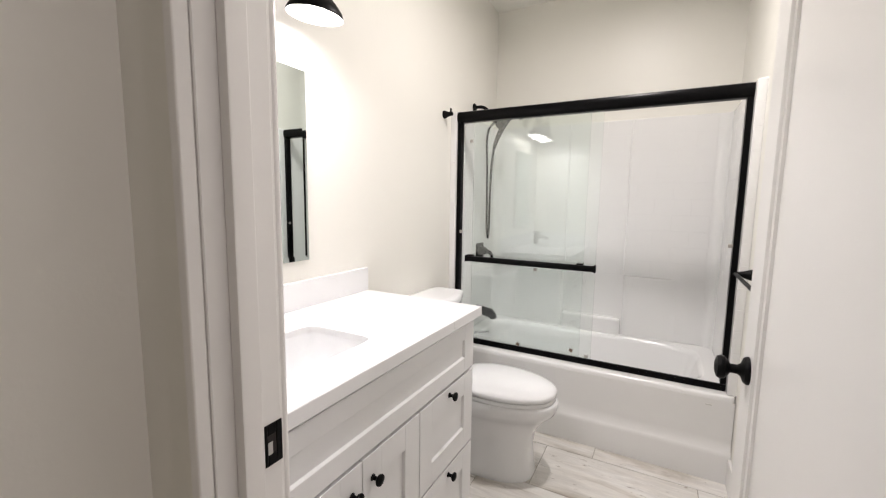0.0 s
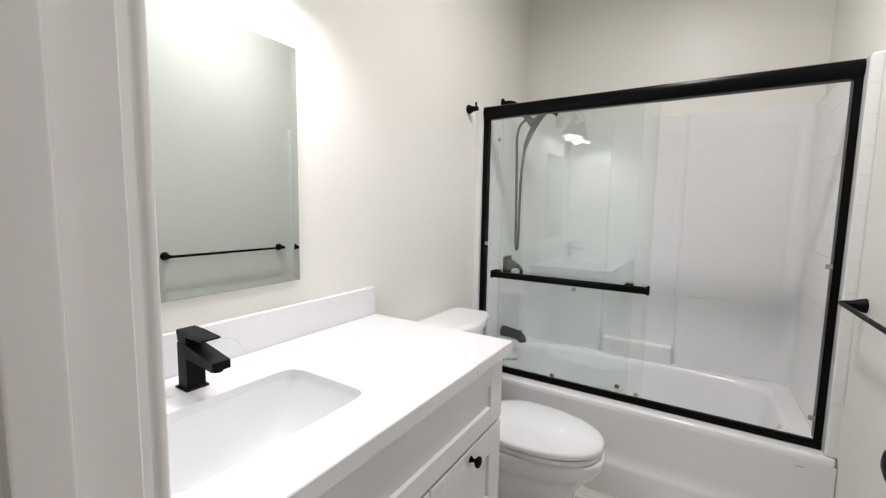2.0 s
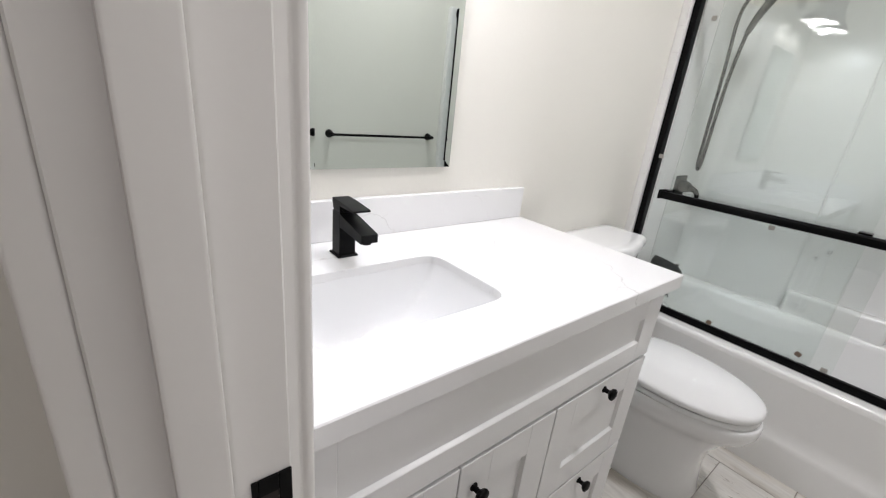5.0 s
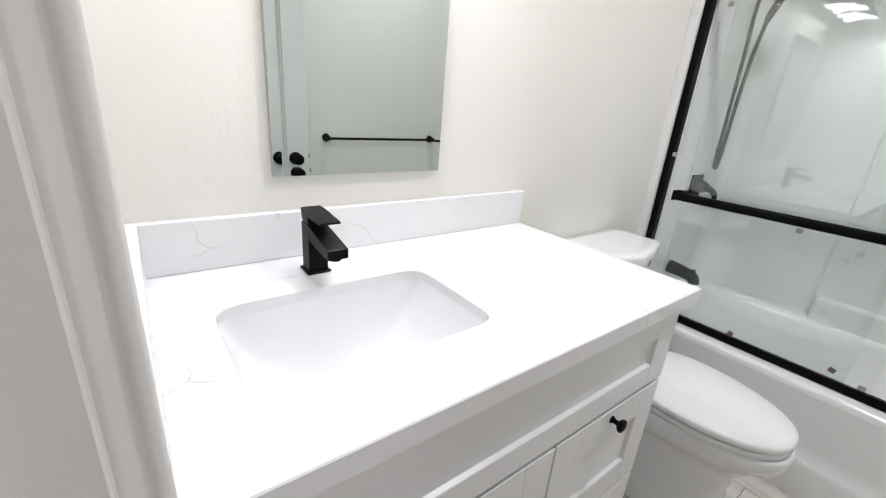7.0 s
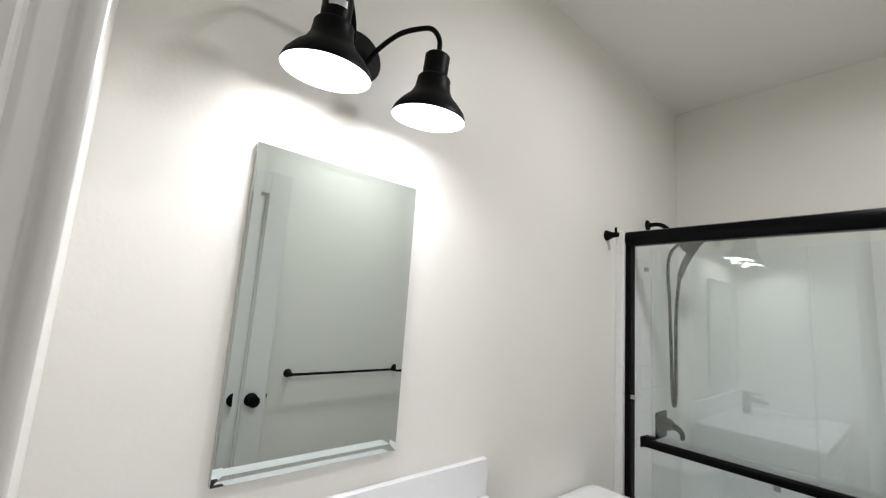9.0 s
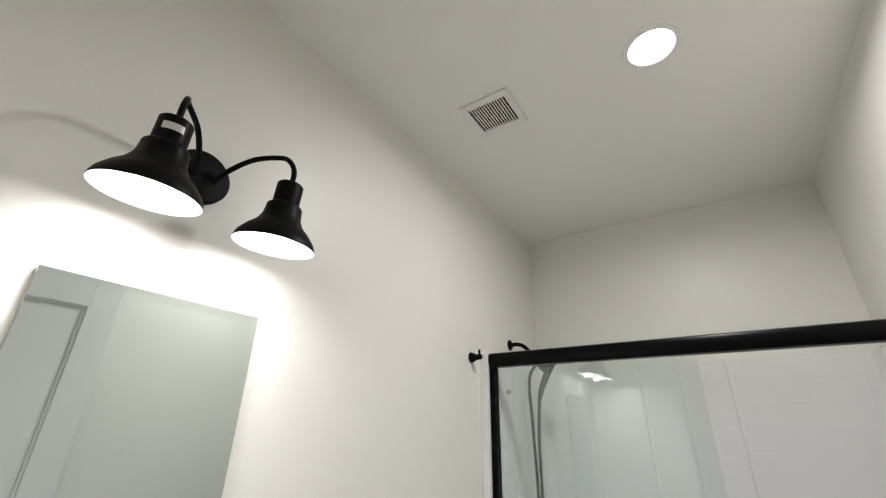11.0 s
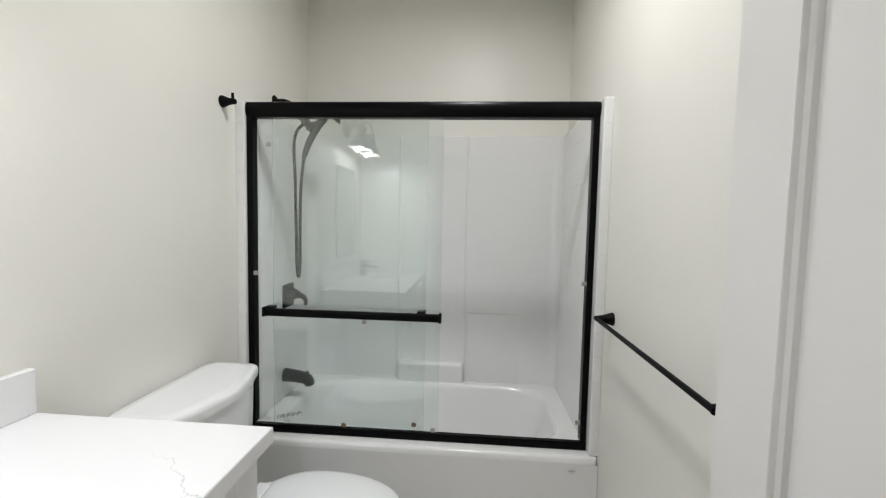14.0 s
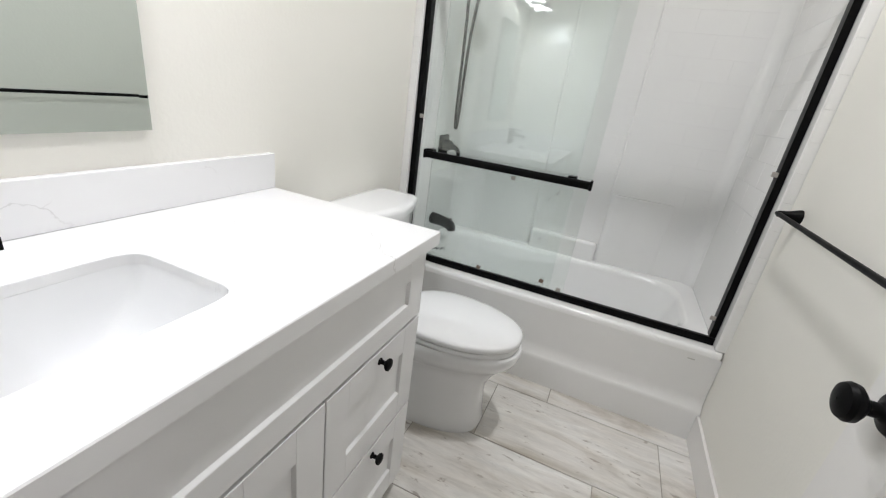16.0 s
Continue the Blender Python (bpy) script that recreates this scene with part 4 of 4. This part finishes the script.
# ---- floor tiles and the tile relief of the surround ----
floor = structure("floor", box(bmesh.new(), (-0.05, HALLFACE + 0.05, -0.1), (W + 0.05, BACK + 0.05, -0.003)), M_GROUT, "whitewashed wood-look tile floor laid in staggered rows")
TL, TWD, GAP = 0.687, 0.342, 0.003
random.seed(11)
row_edges = [(2.068 + TWD, 2.068, 0.932), (2.068, 2.068 - TWD, 0.703), (1.726, 1.726 - TWD, 0.469), (1.384, 1.384 - TWD, 0.240), (1.042, 1.042 - TWD, 0.703 - TL), (0.70, 0.70 - TWD, 0.469 - TL)]
for y1, y0, xs in row_edges:
    x = xs - 2 * TL
    while x < W:
        a, b = max(x + GAP / 2, 0.0), min(x + TL - GAP / 2, W)
        lo, hi = max(y0 + GAP / 2, HALLFACE + 0.052), min(y1 - GAP / 2, BACK)
        if b - a > 0.01:
            part("tile", box(bmesh.new(), (a, lo, -0.0029), (b, hi, 0.0), 0.0012, 1), M_TILE, floor, smooth=False)
        x += TL


def relief(make, u0, u1, z0, z1, tw, th, parent):
    """Low tiles in running bond: make(u, z, w, h) builds one."""
    k, z = 0, z0
    while z + th * 0.5 < z1:
        u = u0 - (tw / 2 if k % 2 else 0)
        top = min(z + th, z1)
        while u < u1 - 0.01:
            a, b = max(u, u0), min(u + tw, u1)
            if b - a > 0.02:
                part("tile", make(a + 0.0001, b - 0.0001, z + 0.0001, top - 0.0001), M_ACRYL, parent, smooth=False)
            u += tw
        z += th
        k += 1


TH, TWW = 0.1013, 0.203
relief(lambda a, b, c, d: box(bmesh.new(), (a, SB - 0.0009, c), (b, SB + 0.002, d), 0.0008, 2), SX0 + 0.062, SX1 - 0.062, 0.823, TOP - 0.002, TWW, TH, surround)
for xf, s in ((SX0, 1), (SX1, -1)):
    relief(lambda a, b, c, d: box(bmesh.new(), (xf - s * 0.002, a, c), (xf + s * 0.0009, b, d), 0.0008, 2), 2.330, SB - 0.062, 0.823, TOP - 0.006, TWW, TH, surround)
    relief(lambda a, b, c, d: box(bmesh.new(), (a, (2.2095 if s < 0 else 2.2355), c), (b, (2.2135 if s < 0 else 2.2395), d), 0.0012, 1), min(xf, xf - s * 0.034) + 0.002, max(xf, xf - s * 0.034) - 0.001, 0.62, TOP - 0.006, TWW, TH, surround)
for c in surround.children:
    c.matrix_parent_inverse = Matrix.Translation(surround.location).inverted()
